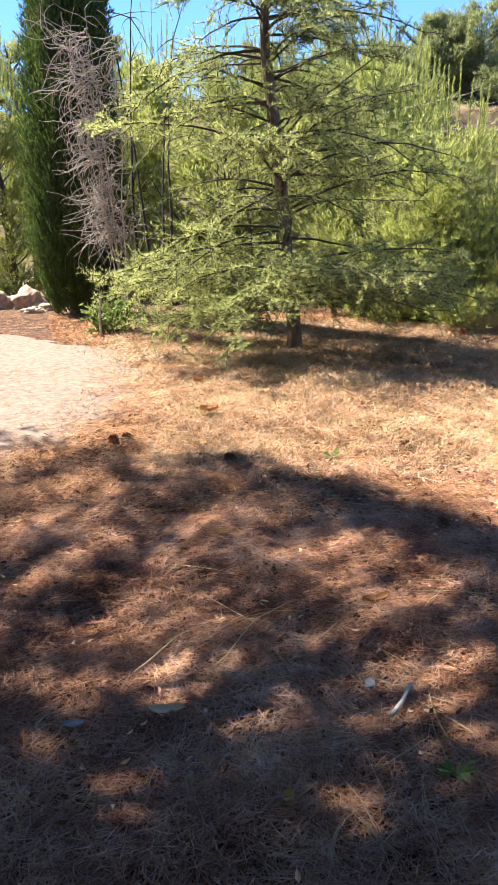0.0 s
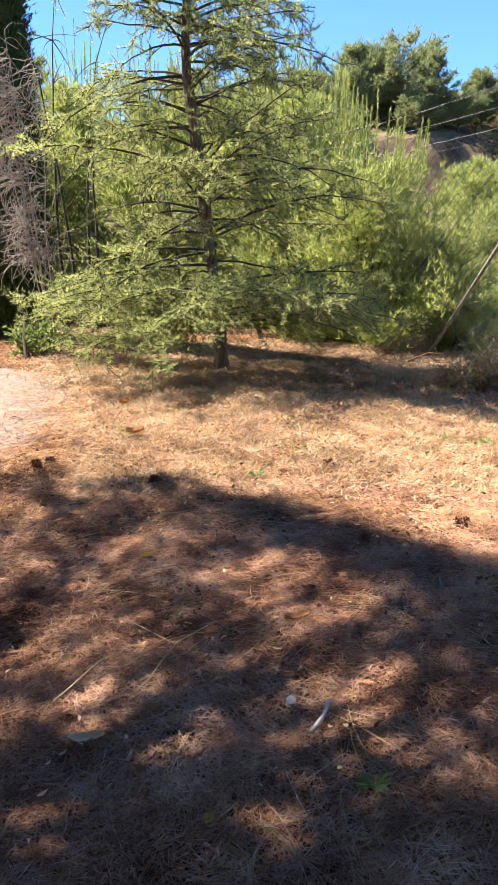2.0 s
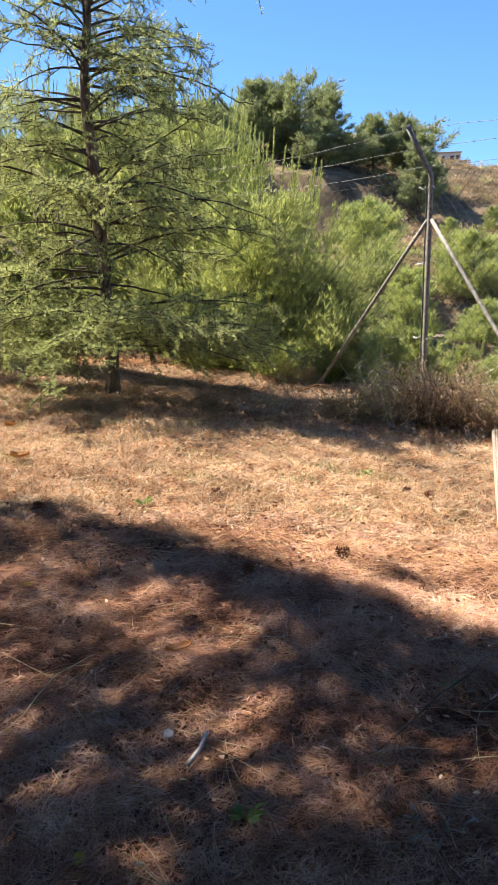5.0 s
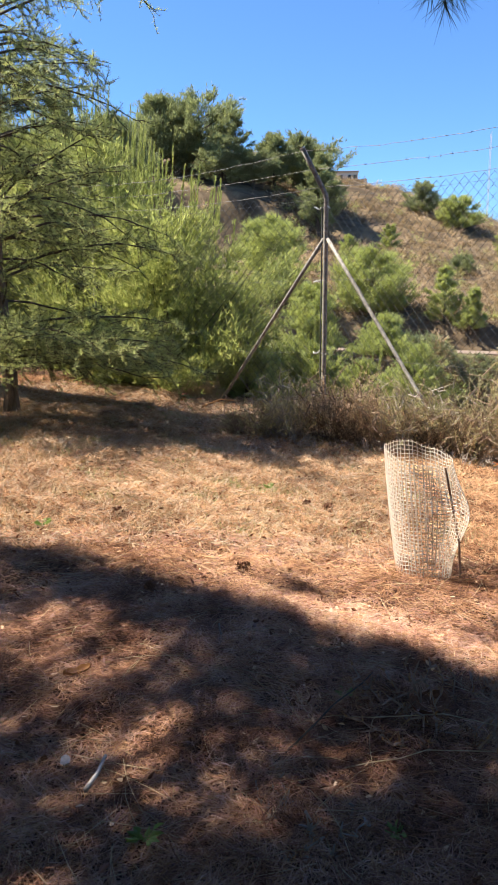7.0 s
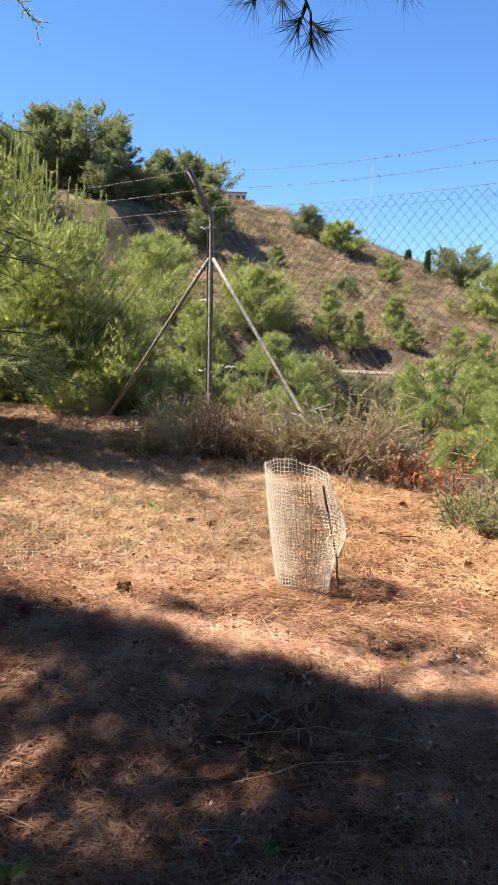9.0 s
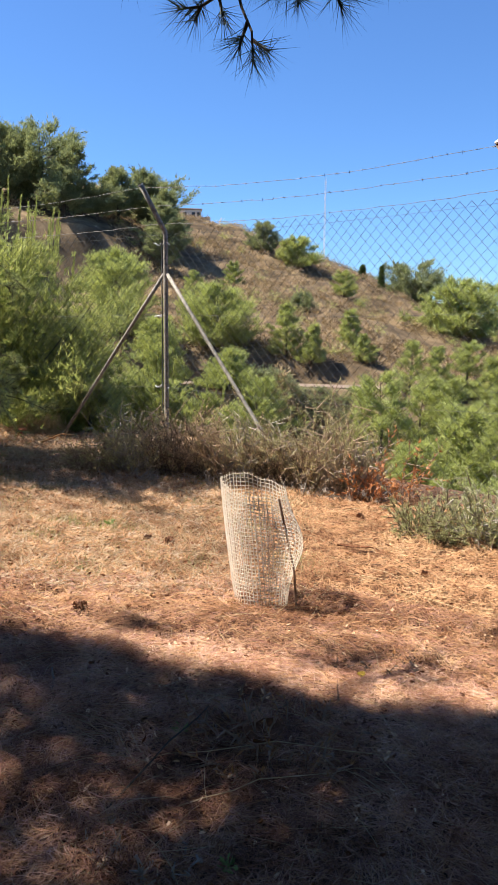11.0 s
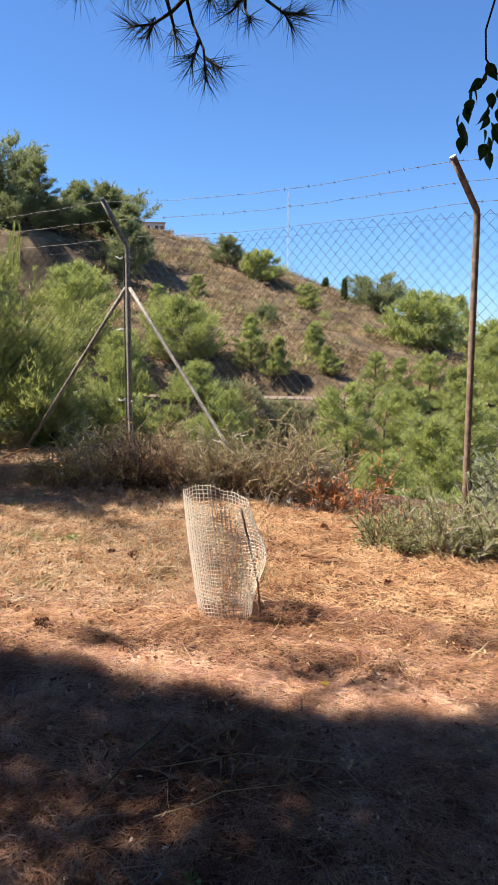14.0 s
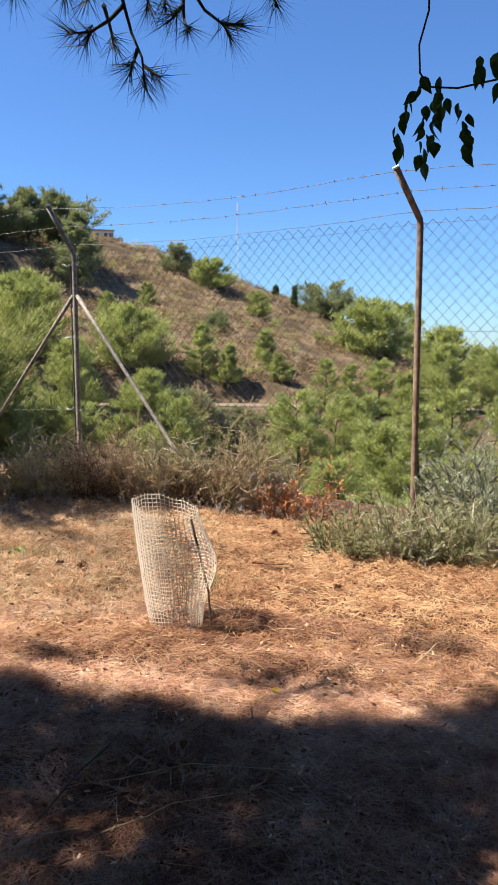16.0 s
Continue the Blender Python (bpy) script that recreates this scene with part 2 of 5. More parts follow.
def tube(path, radii, sides=6):
    """A tapered tube along a path; quads, with closed ends."""
    path, radii = np.asarray(path, float), np.asarray(radii, float) * np.ones(len(path))
    tang = unit(np.gradient(path, axis=0))
    ref = np.eye(3)[np.argmin(np.abs(tang).max(0))] + 0.01
    a = unit(np.cross(tang, ref))
    b = np.cross(tang, a)
    ang = np.arange(sides) * 2 * np.pi / sides
    v = path[:, None] + radii[:, None, None] * (np.cos(ang)[None, :, None] * a[:, None] + np.sin(ang)[None, :, None] * b[:, None])
    n = len(path)
    i, j = np.meshgrid(np.arange(n - 1), np.arange(sides), indexing="ij")
    k = (j + 1) % sides
    f = np.stack([i * sides + j, i * sides + k, (i + 1) * sides + k, (i + 1) * sides + j], -1).reshape(-1, 4)
    v = np.concatenate([v.reshape(-1, 3), path[:1], path[-1:]])
    e = n * sides
    j = np.arange(0, sides - 1, 2)
    cap0 = np.stack([np.full_like(j, e), (j + 2) % sides, j + 1, j], -1)
    cap1 = np.stack([np.full_like(j, e + 1), (n - 1) * sides + j, (n - 1) * sides + j + 1, (n - 1) * sides + (j + 2) % sides], -1)
    return v, np.concatenate([f, cap0, cap1])


def needles(p, d, length, width, count, spread, rng):
    """A fan of thin blades at each point p, round the direction d. One triangle each."""
    p, d = np.repeat(p, count, 0), np.repeat(unit(d), count, 0)
    n = len(p)
    side = unit(np.cross(d, rng.normal(size=(n, 3))))
    a = rng.uniform(0.25, 1.0, (n, 1)) * spread
    way = d * np.cos(a) + side * np.sin(a)
    ln = length * rng.uniform(0.65, 1.2, (n, 1))
    w = unit(np.cross(way, rng.normal(size=(n, 3)))) * width * 0.5
    v = np.stack([p - w, p + w, p + way * ln], 1).reshape(-1, 3)
    return v, np.arange(3 * n).reshape(-1, 3)


def leaves(p, d, length, width, rng):
    """One pointed leaf, folded along its midrib, at each p along d."""
    n = len(p)
    d = unit(d)
    w = unit(np.cross(d, rng.normal(size=(n, 3))))
    up = np.cross(w, d)
    ln = length * rng.uniform(0.7, 1.2, (n, 1))
    wd = width * 0.5 * rng.uniform(0.8, 1.2, (n, 1))
    sag = -0.12 * ln * up
    v = np.stack([p, p + d * ln * 0.3 + w * wd + up * wd * 0.35, p + d * ln * 0.7 + w * wd * 0.62 + up * wd * 0.2, p + d * ln + sag,
                  p + d * ln * 0.7 - w * wd * 0.62 + up * wd * 0.2, p + d * ln * 0.3 - w * wd + up * wd * 0.35], 1).reshape(-1, 3)
    i = np.arange(n)[:, None] * 6
    return v, np.concatenate([i + [0, 1, 2], i + [0, 2, 3], i + [0, 3, 4], i + [0, 4, 5]])


def broad_leaves(p, d, length, width, rng):
    """A smooth pointed leaf, folded along its midrib and drooping at the tip, at each p along d."""
    n = len(p)
    d = unit(d)
    w = unit(np.cross(d, rng.normal(size=(n, 3))))
    up = np.cross(w, d)
    ln = length * rng.uniform(0.7, 1.2, (n, 1))
    wd = width * 0.5 * rng.uniform(0.8, 1.2, (n, 1))
    at, half = (0.12, 0.3, 0.55, 0.8), (0.62, 1.0, 0.82, 0.34)
    mid = [p + d * ln * a - 0.10 * ln * up * a ** 2 for a in at]
    rows = [p, p + d * ln - 0.14 * ln * up] + mid + [m + (w + 0.3 * up) * wd * k for m, k in zip(mid, half)] + [m + (0.3 * up - w) * wd * k for m, k in zip(mid, half)]
    v = np.stack(rows, 1).reshape(-1, 3)
    tris = []
    for b in (6, 10):
        tris += [(0, 2, b), (5, 1, b + 3)]
        for k in range(3):
            tris += [(2 + k, 3 + k, b + k + 1), (2 + k, b + k + 1, b + k)]
    return v, (np.arange(n)[:, None, None] * 14 + np.array(tris)[None]).reshape(-1, 3)


def along(paths, step, rng):
    """Points and directions every step along polylines (list of (n, 3))."""
    ps, ds = [], []
    for path in paths:
        seg = np.diff(path, axis=0)
        ln = np.linalg.norm(seg, axis=1)
        cum = np.r_[0, np.cumsum(ln)]
        s = np.arange(rng.uniform(0, step), cum[-1], step)
        k = np.clip(np.searchsorted(cum, s) - 1, 0, len(ln) - 1)
        u = ((s - cum[k]) / np.maximum(ln[k], 1e-6))[:, None]
        ps.append(path[k] + seg[k] * u)
        ds.append(unit(seg[k]))
    return np.concatenate(ps), np.concatenate(ds)


# ---- terrain ----
RIDGE_AZ = (-90, -40, 0, 20, 27, 30.5, 37, 43.5, 48, 54, 62, 120, 180)
RIDGE_EL = (5, 8, 9.5, 9.5, 7.9, 6.8, 4.8, 3.1, 1.6, -0.5, -1.5, -2, 0)


def sm(x, a, b):
    t = np.clip((x - a) / (b - a), 0, 1)
    return t * t * (3 - 2 * t)


def ground_z(x, y, rough=True):
    x, y = np.asarray(x, float), np.asarray(y, float)
    r, az = np.hypot(x, y), np.degrees(np.arctan2(x, y))
    k = 1 - 0.8 * sm(r, 10, 30)
    plane = (-0.0677 * x + 0.0253 * y) * k
    el = np.interp(az, RIDGE_AZ, RIDGE_EL)
    valley = sm(az, 8, 26) * (1 - sm(az, 110, 140))
    edge = 8.6 - 2.2 * sm(az, 25, 50)
    drop = -valley * (6.5 * sm(r, edge, 24) - 4.7 * sm(r, 33.5, 40.4)) + 1.1 * sm(r, 44.2, 45.2) * valley * (1 - sm(az, 38, 46))
    ridge = EYE + 80 * np.tan(np.radians(el))
    road_z = -valley * 1.8
    up = np.clip((r - 44.5) / 35.5, 0, 1.0)
    hill = (ridge - road_z) * (up ** 0.92)
    beyond = -70 * sm(r, 90, 500) * sm(az, 30, 60)
    # a spur below the road, and a gully beside it whose flank turns from the sun
    run = sm(r, 27, 34) * (1 - sm(r, 38.5, 40.4))
    drop = drop + run * (1.6 * sm(az, 27, 32) * (1 - sm(az, 34.8, 39.0)) - 3.4 * sm(az, 34.8, 39.0) * (1 - sm(az, 39.6, 42.5)))
    # a steep earth bank under the tall hillside pines
    bank = sm(az, 5, 10) * (1 - sm(az, 22, 26)) * (-1.7 * sm(r, 46, 57) * (1 - sm(r, 57.5, 59.0)) + 2.0 * sm(r, 57.5, 59.0) * (1 - sm(r, 64, 80)))
    z = plane + drop + hill * (1 - 0.4 * sm(r, 110, 600)) + beyond + bank
    if rough:
        z = z + 0.012 * np.sin(3.1 * x + 1.3 * y) * np.sin(2.3 * y - 0.7 * x) * (1 - sm(r, 9, 14)) + 0.55 * sm(r, 46, 60) * (1 - sm(r, 82, 120)) * (np.sin(x * 0.35 + 2 * np.sin(y * 0.21)) * np.sin(y * 0.27 + x * 0.1) + 0.5 * np.sin(x * 0.9 + y * 0.4) * np.sin(y * 0.8 - x * 0.5))
    return z


def gz(x, y):
    return float(ground_z(x, y))


def polar(az, r):
    return r * math.sin(radians(az)), r * math.cos(radians(az))


rings = np.concatenate([np.linspace(0.15, 10, 120), np.geomspace(10.1, 100, 200), 100 * np.geomspace(1.03, 45, 45)])
angles = np.radians(np.linspace(-180, 180, 320, endpoint=False))
rr, aa = np.meshgrid(rings, angles, indexing="ij")
gx, gy = rr * np.sin(aa), rr * np.cos(aa)
gv = np.stack([gx, gy, ground_z(gx, gy)], -1).reshape(-1, 3)
jit = np.random.default_rng(5).normal(size=len(gv)) * 0.006 * (np.hypot(gv[:, 0], gv[:, 1]) < 11)
gv[:, 2] += jit
na = len(angles)
i, j = np.meshgrid(np.arange(len(rings) - 1), np.arange(na), indexing="ij")
gf = np.stack([i * na + j, (i + 1) * na + j, (i + 1) * na + (j + 1) % na, i * na + (j + 1) % na], -1).reshape(-1, 4)
gv = np.concatenate([gv, [[0, 0, gz(0, 0)]]])
cj = np.arange(0, na, 2)
gf = np.concatenate([gf, np.stack([np.full_like(cj, len(gv) - 1), cj, cj + 1, (cj + 2) % na], -1)])
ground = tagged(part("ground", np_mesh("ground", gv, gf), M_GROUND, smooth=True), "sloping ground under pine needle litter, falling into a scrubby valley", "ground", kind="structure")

# ---- gravel path ----
def on_path(x, y):
    """Below 1 on the path: a rounded bend of it."""
    return (np.abs((x + 3.6) / 2.9) ** 2.6 + np.abs((y - 5.3) / 3.0) ** 2.6) ** (1 / 2.6)


def gravel_path():
    ang = np.linspace(0, 2 * np.pi, 200, endpoint=False)
    rng = np.random.default_rng(3)
    wob = 1 + sum(rng.normal() * 0.035 / k ** 0.7 * np.sin(k * ang * 4 + rng.uniform(0, 6)) for k in range(1, 12))
    cx, cy = np.cos(ang), np.sin(ang)
    rim = 1 / (np.abs(cx / 2.9) ** 2.6 + np.abs(cy / 3.0) ** 2.6) ** (1 / 2.6) * wob
    vs = []
    steps = np.linspace(0, 1, 30)
    for s in steps:
        x, y = -3.6 + rim * s * cx, 5.3 + rim * s * cy
        lift = 0.014 * (1 - sm(np.full_like(x, s), 0.90, 1.0)) - 0.012 * (s > 0.99) + 0.003 * np.sin(x * 9) * np.sin(y * 8)
        vs.append(np.stack([x, y, ground_z(x, y) + lift], -1))
    n = len(ang)
    i, j = np.meshgrid(np.arange(len(steps) - 1), np.arange(n), indexing="ij")
    f = np.stack([i * n + j, (i + 1) * n + j, (i + 1) * n + (j + 1) % n, i * n + (j + 1) % n], -1).reshape(-1, 4)
    tagged(part("gravel_path", np_mesh("gravel_path", np.concatenate(vs), f), M_GRAVEL, smooth=True), "pale gravel path with a ragged edge of needle litter", "path", kind="structure")


gravel_path()


# ---- trees ----
def tree(name, x, y, label, category="tree", group=""):
    ob = new(name)
    ob.location = (x, y, gz(x, y) - 0.03)
    return tagged(ob, label, category, group)


def cedar(x, y):
    """A trunk that bends, ringed by limbs; each limb carries side branches with hanging twiglets, set with rosettes of short needles."""
    rng = np.random.default_rng(11)
    t = tree("cedar_tree", x, y, "sparse grey-green cedar tree with drooping limbs, on needle litter")
    zs = np.linspace(0, 4.6, 24)
    px = np.interp(zs, [0, 0.6, 2.2, 2.7, 3.4, 4.6], [0.0, 0.0, -0.09, -0.13, -0.06, -0.05])
    path = np.stack([px, 0.02 * np.sin(zs * 2), zs], -1)
    v, f = tube(path, np.interp(zs, [0, 0.15, 2.0, 3.0, 4.6], [0.085, 0.062, 0.050, 0.034, 0.006]), 12)
    v = v + rng.normal(size=v.shape) * 0.005
    part("trunk", np_mesh("trunk", v, f), M_BARK, t, "rough brown bark")
    up = np.array([0, 0, 1.0])
    twigs, tips = [], []
    heights = np.concatenate([rng.uniform(0.46, 0.86, 34), rng.uniform(0.50, 0.80, 14), rng.uniform(0.9, 2.1, 40), rng.uniform(2.1, 3.2, 42), rng.uniform(3.2, 3.8, 22), rng.uniform(3.8, 4.5, 9)])
    for n, h in enumerate(heights):
        az = -1.7 + rng.uniform(-1.3, 1.3) if 34 <= n < 48 else n * 2.39996 + rng.normal() * 0.3
        reach = np.interp(h, [0.4, 0.9, 1.8, 2.8, 3.5, 4.0, 4.5], [1.72, 1.72, 1.5, 1.38, 1.12, 0.6, 0.2]) * rng.uniform(0.55, 1.06) * (1 + 0.03 * math.cos(az))
        d = np.array([math.cos(az), math.sin(az), 0.0])
        side = np.array([-d[1], d[0], 0])
        s = np.linspace(0, 1, 9)
        rise = np.interp(h, [0.4, 1.2, 3.0, 5.4], [0.16, 0.20, 0.34, 0.8]) + rng.normal() * (0.08 if h < 0.9 else 0.22)
        sag = np.interp(h, [0.4, 1.2, 3.0, 5.4], [0.16, 0.30, 0.30, 0.25]) * rng.uniform(0.6, 1.4)
        base = np.array([np.interp(h, zs, px), 0, h])
        wob = np.cumsum(rng.normal(size=(9, 3)) * 0.018, 0) * s[:, None]
        limb = base + reach * (d * s[:, None] + side * (rng.normal() * 0.28 * s ** 2)[:, None]) + up * (reach * (rise * s - sag * s ** 2.2))[:, None] + wob
        limb[:, 2] = np.maximum(limb[:, 2], 0.30 + 0.1 * rng.random())
        v, f = tube(limb, 0.015 * (1 - 0.8 * s) * (0.6 + 0.4 * reach / 1.7), 5)
        part("limb", np_mesh("limb", v, f), M_TWIGDARK, t)
        tips.append(limb[5:])
        # side branches, bunched, with bare stretches between them
        bunches = max(4, int(reach * 8.5))
        for k in range(bunches):
            u = 0.22 + 0.78 * ((k + rng.random()) / bunches)
            if h > 0.9 and rng.random() < 0.10:
                continue
            q = u * 7.99
            p0 = limb[int(q)] + (limb[int(q) + 1] - limb[int(q)]) * (q - int(q))
            sgn = 1 if k % 2 else -1
            way = unit(d * rng.uniform(0.3, 1.0) + sgn * side * rng.uniform(0.4, 1.1) + up * rng.normal() * 0.35)
            ln = rng.uniform(0.22, 0.52) * (1.1 - 0.55 * u) * (0.5 + 0.5 * reach / 1.7)
            w = np.linspace(0, 1, 5)[:, None]
            arm = p0 + way * ln * w - up * 0.22 * ln * w ** 2
            arm[:, 2] = np.maximum(arm[:, 2], 0.22)
            twigs.append(arm)
            across = np.cross(way, up)
            for _ in range(int(ln * 30) + 2):
                m = rng.uniform(0.1, 1.0)
                b = p0 + way * ln * m - up * 0.22 * ln * m * m
                e = unit(way * rng.uniform(0.1, 0.9) + across * rng.normal() * 0.8 + up * rng.normal() * 0.5 - up * 0.18)
                twigs.append(b + e * rng.uniform(0.06, 0.17) * np.linspace(0, 1, 3)[:, None])
    v, f = merge([tube(w, np.linspace(0.0036, 0.0014, len(w)), 3) for w in twigs])
    tagged(part("twig", np_mesh("twig", v, f), M_TWIGDARK, t), kind="stuff")
    p, d = along(twigs + tips, 0.024, rng)
    keep = rng.random(len(p)) < 0.95
    v, f = needles(p[keep], d[keep] * 0.35 + unit(rng.normal(size=(int(keep.sum()), 3))) * 0.5 + [0, 0, 0.55], 0.037, 0.0052, 5, 1.25, rng)
    part("crown", np_mesh("crown", v, f), M_CEDAR, t, "thin grey-green needles in flat sprays")


cedar(0.49, 7.11)


def shoots_in(centres, radii, per, length, rng, upward=0.5):
    """Short shoots that radiate from clump centres: polylines of two points."""
    out_p, out_d = [], []
    for c, r in zip(centres, radii):
        n = max(3, int(per * r * r))
        d = unit(rng.normal(size=(n, 3)) + [0, 0, upward])
        out_p.append(c + d * r * rng.uniform(0.35, 1.0, (n, 1)) ** 0.6)
        out_d.append(unit(d + [0, 0, upward * 0.9] + rng.normal(size=(n, 3)) * 0.25))
    return np.concatenate(out_p), np.concatenate(out_d) * length


PROFILES = {
    "pine": ((0, 0.2, 0.45, 0.75, 1.0), (0.65, 0.95, 1.0, 0.66, 0.12)),
    "cone": ((0, 0.12, 0.5, 1.0), (0.85, 1.0, 0.78, 0.08)),
    "bush": ((0, 0.15, 0.42, 0.75, 1.0), (0.8, 0.97, 1.0, 0.74, 0.2)),
    "umbrella": ((0, 0.3, 0.5, 0.75, 0.92, 1.0), (0.25, 0.5, 0.9, 1.0, 0.8, 0.35)),
}


def pine(name, x, y, height, radius, label, mat, seed, category="pine tree", group="", limbs=40, sub=10, steps=7, count=5, blade=0.09, thin=0.12,
         low=0.05, profile="pine", rise=0.45, spread=0.95, candles=0, uneven=0.3, wood=1.0, lean=0.03, fill=94.0):
    """A trunk with rising limbs; side shoots on their outer part carry brushes of needles, with gaps between the limbs. blade: needle length in crown radii."""
    rng = np.random.default_rng(seed)
    t = tree(name, x, y, label, category, group)
    zs = np.linspace(0, 0.93 * height, 10)
    off = rng.normal(size=2) * lean * height
    path = np.stack([off[0] * (zs / height) ** 2, off[1] * (zs / height) ** 2, zs], -1) + np.c_[rng.normal(size=(10, 2)) * 0.006 * height, np.zeros(10)]
    path[0, :2] = 0
    pieces = [tube(path, np.interp(zs, [0, zs[-1]], [0.022 * height + 0.012, 0.006]) * min(1.5, wood), 7)]
    size = 0.26 * radius
    ps, ds = [], []
    for n in range(limbs):
        h = low + (0.96 - low) * ((n + rng.random()) / limbs)
        w = np.interp(h, *PROFILES[profile])
        az = n * 2.39996 + rng.normal() * 0.35
        d, side = np.array([math.cos(az), math.sin(az), 0]), np.array([-math.sin(az), math.cos(az), 0])
        reach = radius * w * rng.uniform(0.55, 1.05) * (1 + uneven * math.sin(2 * az + seed) * math.sin(7 * h + seed * 1.7))
        up = rise + 0.5 * h + rng.normal() * 0.12
        base = np.array([np.interp(h * height, zs, path[:, 0]), np.interp(h * height, zs, path[:, 1]), max(0.02 * height, h * height - reach * up)])
        s = np.linspace(0, 1, 5)[:, None]
        limb = base + d * reach * s + np.array([0, 0, h * height - base[2]]) * s ** 1.25 + np.cumsum(rng.normal(size=(5, 3)), 0) * 0.02 * reach * s
        pieces.append(tube(limb, np.array([0.010, 0.0085, 0.007, 0.005, 0.002]) * (0.4 + 0.3 * height) * wood, 4))
        u = rng.uniform(0.12, 1.0, sub) ** 0.7 * 3.99
        k = u.astype(int)
        p = limb[k] + (limb[k + 1] - limb[k]) * (u - k)[:, None]
        way = unit(d * rng.uniform(0.2, 1.0, (sub, 1)) + side * rng.normal(size=(sub, 1)) * 0.7 + np.array([0, 0, 1.0]) * rng.uniform(0.15, 1.1, (sub, 1)))
        ps.append(p)
        ds.append(way * size * rng.uniform(0.5, 1.25, (sub, 1)) * (0.55 + 0.45 * w))
    v, f = merge(pieces)
    part("trunk", np_mesh("trunk", v, f), M_TWIGDARK, t)
    p, d = np.concatenate(ps), np.concatenate(ds)
    s = np.linspace(0.0, 1, steps)
    pp = (p[:, None] + d[:, None] * s[None, :, None]).reshape(-1, 3)
    pp += rng.normal(size=pp.shape) * 0.05 * radius
    # the crown keeps to the height and width given
    pp[:, 2] *= height / max(np.percentile(pp[:, 2], 99.7) + 0.5 * blade * radius, 0.1)
    pp[:, :2] *= radius / (np.percentile(np.abs(pp[:, 0]), fill) + 0.2 * blade * radius)
    pp[:, 2] = np.maximum(pp[:, 2], 0.04)
    v, f = needles(pp, np.repeat(unit(d), steps, 0) + [0, 0, 0.25], blade * radius, blade * radius * thin, count, spread, rng)
    if candles:
        a = rng.uniform(0, 2 * np.pi, candles)
        q = rng.uniform(0, 1, candles) ** 0.5 * radius * 0.75
        hz = height * (0.97 - 0.55 * (q / radius) ** 1.8) * rng.uniform(0.98, 1.12, candles) + 0.05
        cl = rng.uniform(0.42, 0.85, candles) * min(1.0, height / 2.6)
        s2 = np.linspace(0, 1, 30)
        cp = np.stack([np.cos(a) * q, np.sin(a) * q, hz], -1)
        cd = unit(np.stack([np.cos(a) * 0.12, np.sin(a) * 0.12, np.ones(candles)], -1)) * cl[:, None]
        spikes = needles((cp[:, None] + cd[:, None] * s2[None, :, None]).reshape(-1, 3), np.repeat(cd, 30, 0), 0.055, 0.0080, 6, 0.5, rng)
        v, f = merge([(v, f), spikes])
    part("crown", np_mesh("crown", v, f), mat, t)
    return t


def by_sight(name, az, r, el, half, label, mat, seed, **more):
    """A tree at a bearing and distance, whose top stands at the elevation el; half: half its width, in degrees."""
    x, y = polar(az, r)
    top = EYE + r * math.tan(radians(el))
    return pine(name, x, y, max(0.8, top - gz(x, y)), r * math.tan(radians(half)), label, mat, seed, **more)


# young pines beside and behind the cedar
YOUNG = "bright green young pine with upright shoots, beside the wire fence"
NEAR = dict(group="young pines", profile="bush", low=0.03, rise=0.75, spread=0.75, steps=9, count=6)
pine("young_pine", 2.50, 9.20, 2.25, 1.20, YOUNG, M_PINE, 21, limbs=78, sub=26, blade=0.085, thin=0.095, candles=46, **NEAR)
pine("young_pine", 1.95, 10.7, 3.15, 1.2, YOUNG, M_PINE, 22, limbs=70, sub=24, blade=0.085, thin=0.10, candles=80, **NEAR)
pine("young_pine", 3.35, 9.5, 1.45, 0.70, YOUNG, M_PINE, 23, limbs=46, sub=18, blade=0.13, thin=0.095, candles=20, **NEAR)
LOW = "low bright green young pine behind the rosemary hedge"
for n, (az, r, el, half) in enumerate(((21.4, 8.9, -4.4, 1.9), (23.6, 11.2, -3.4, 2.4), (26.6, 10.6, -3.2, 2.4), (29.8, 10.8, -4.4, 2.5), (33.9, 10.6, -4.6, 1.6))):
    by_sight("young_pine", az, r, el, half, LOW, M_PINE, 24 + n, limbs=34, sub=18, blade=0.19, thin=0.085, candles=8, **NEAR)
BEHIND = ((-9.5, 13.0, 10.5, 4.2), (-5.0, 14.0, 12.5, 4.0), (-0.5, 12.5, 11.0, 4.2), (3.5, 14.0, 12.0, 4.0), (7.5, 12.5, 11.5, 4.0), (-16.0, 13.0, 11.5, 3.0), (-21.5, 14.8, 9.5, 3.0))
for n, (az, r, el, half) in enumerate(BEHIND):
    by_sight("young_pine", az, r, el, half, "light green slender pine in the thicket behind the cedar", M_PINE, 30 + n, limbs=60, sub=20, steps=8, count=5, blade=0.13, thin=0.13, low=0.04,
             profile="pine", rise=0.7, spread=0.6, candles=60, group="young pines")

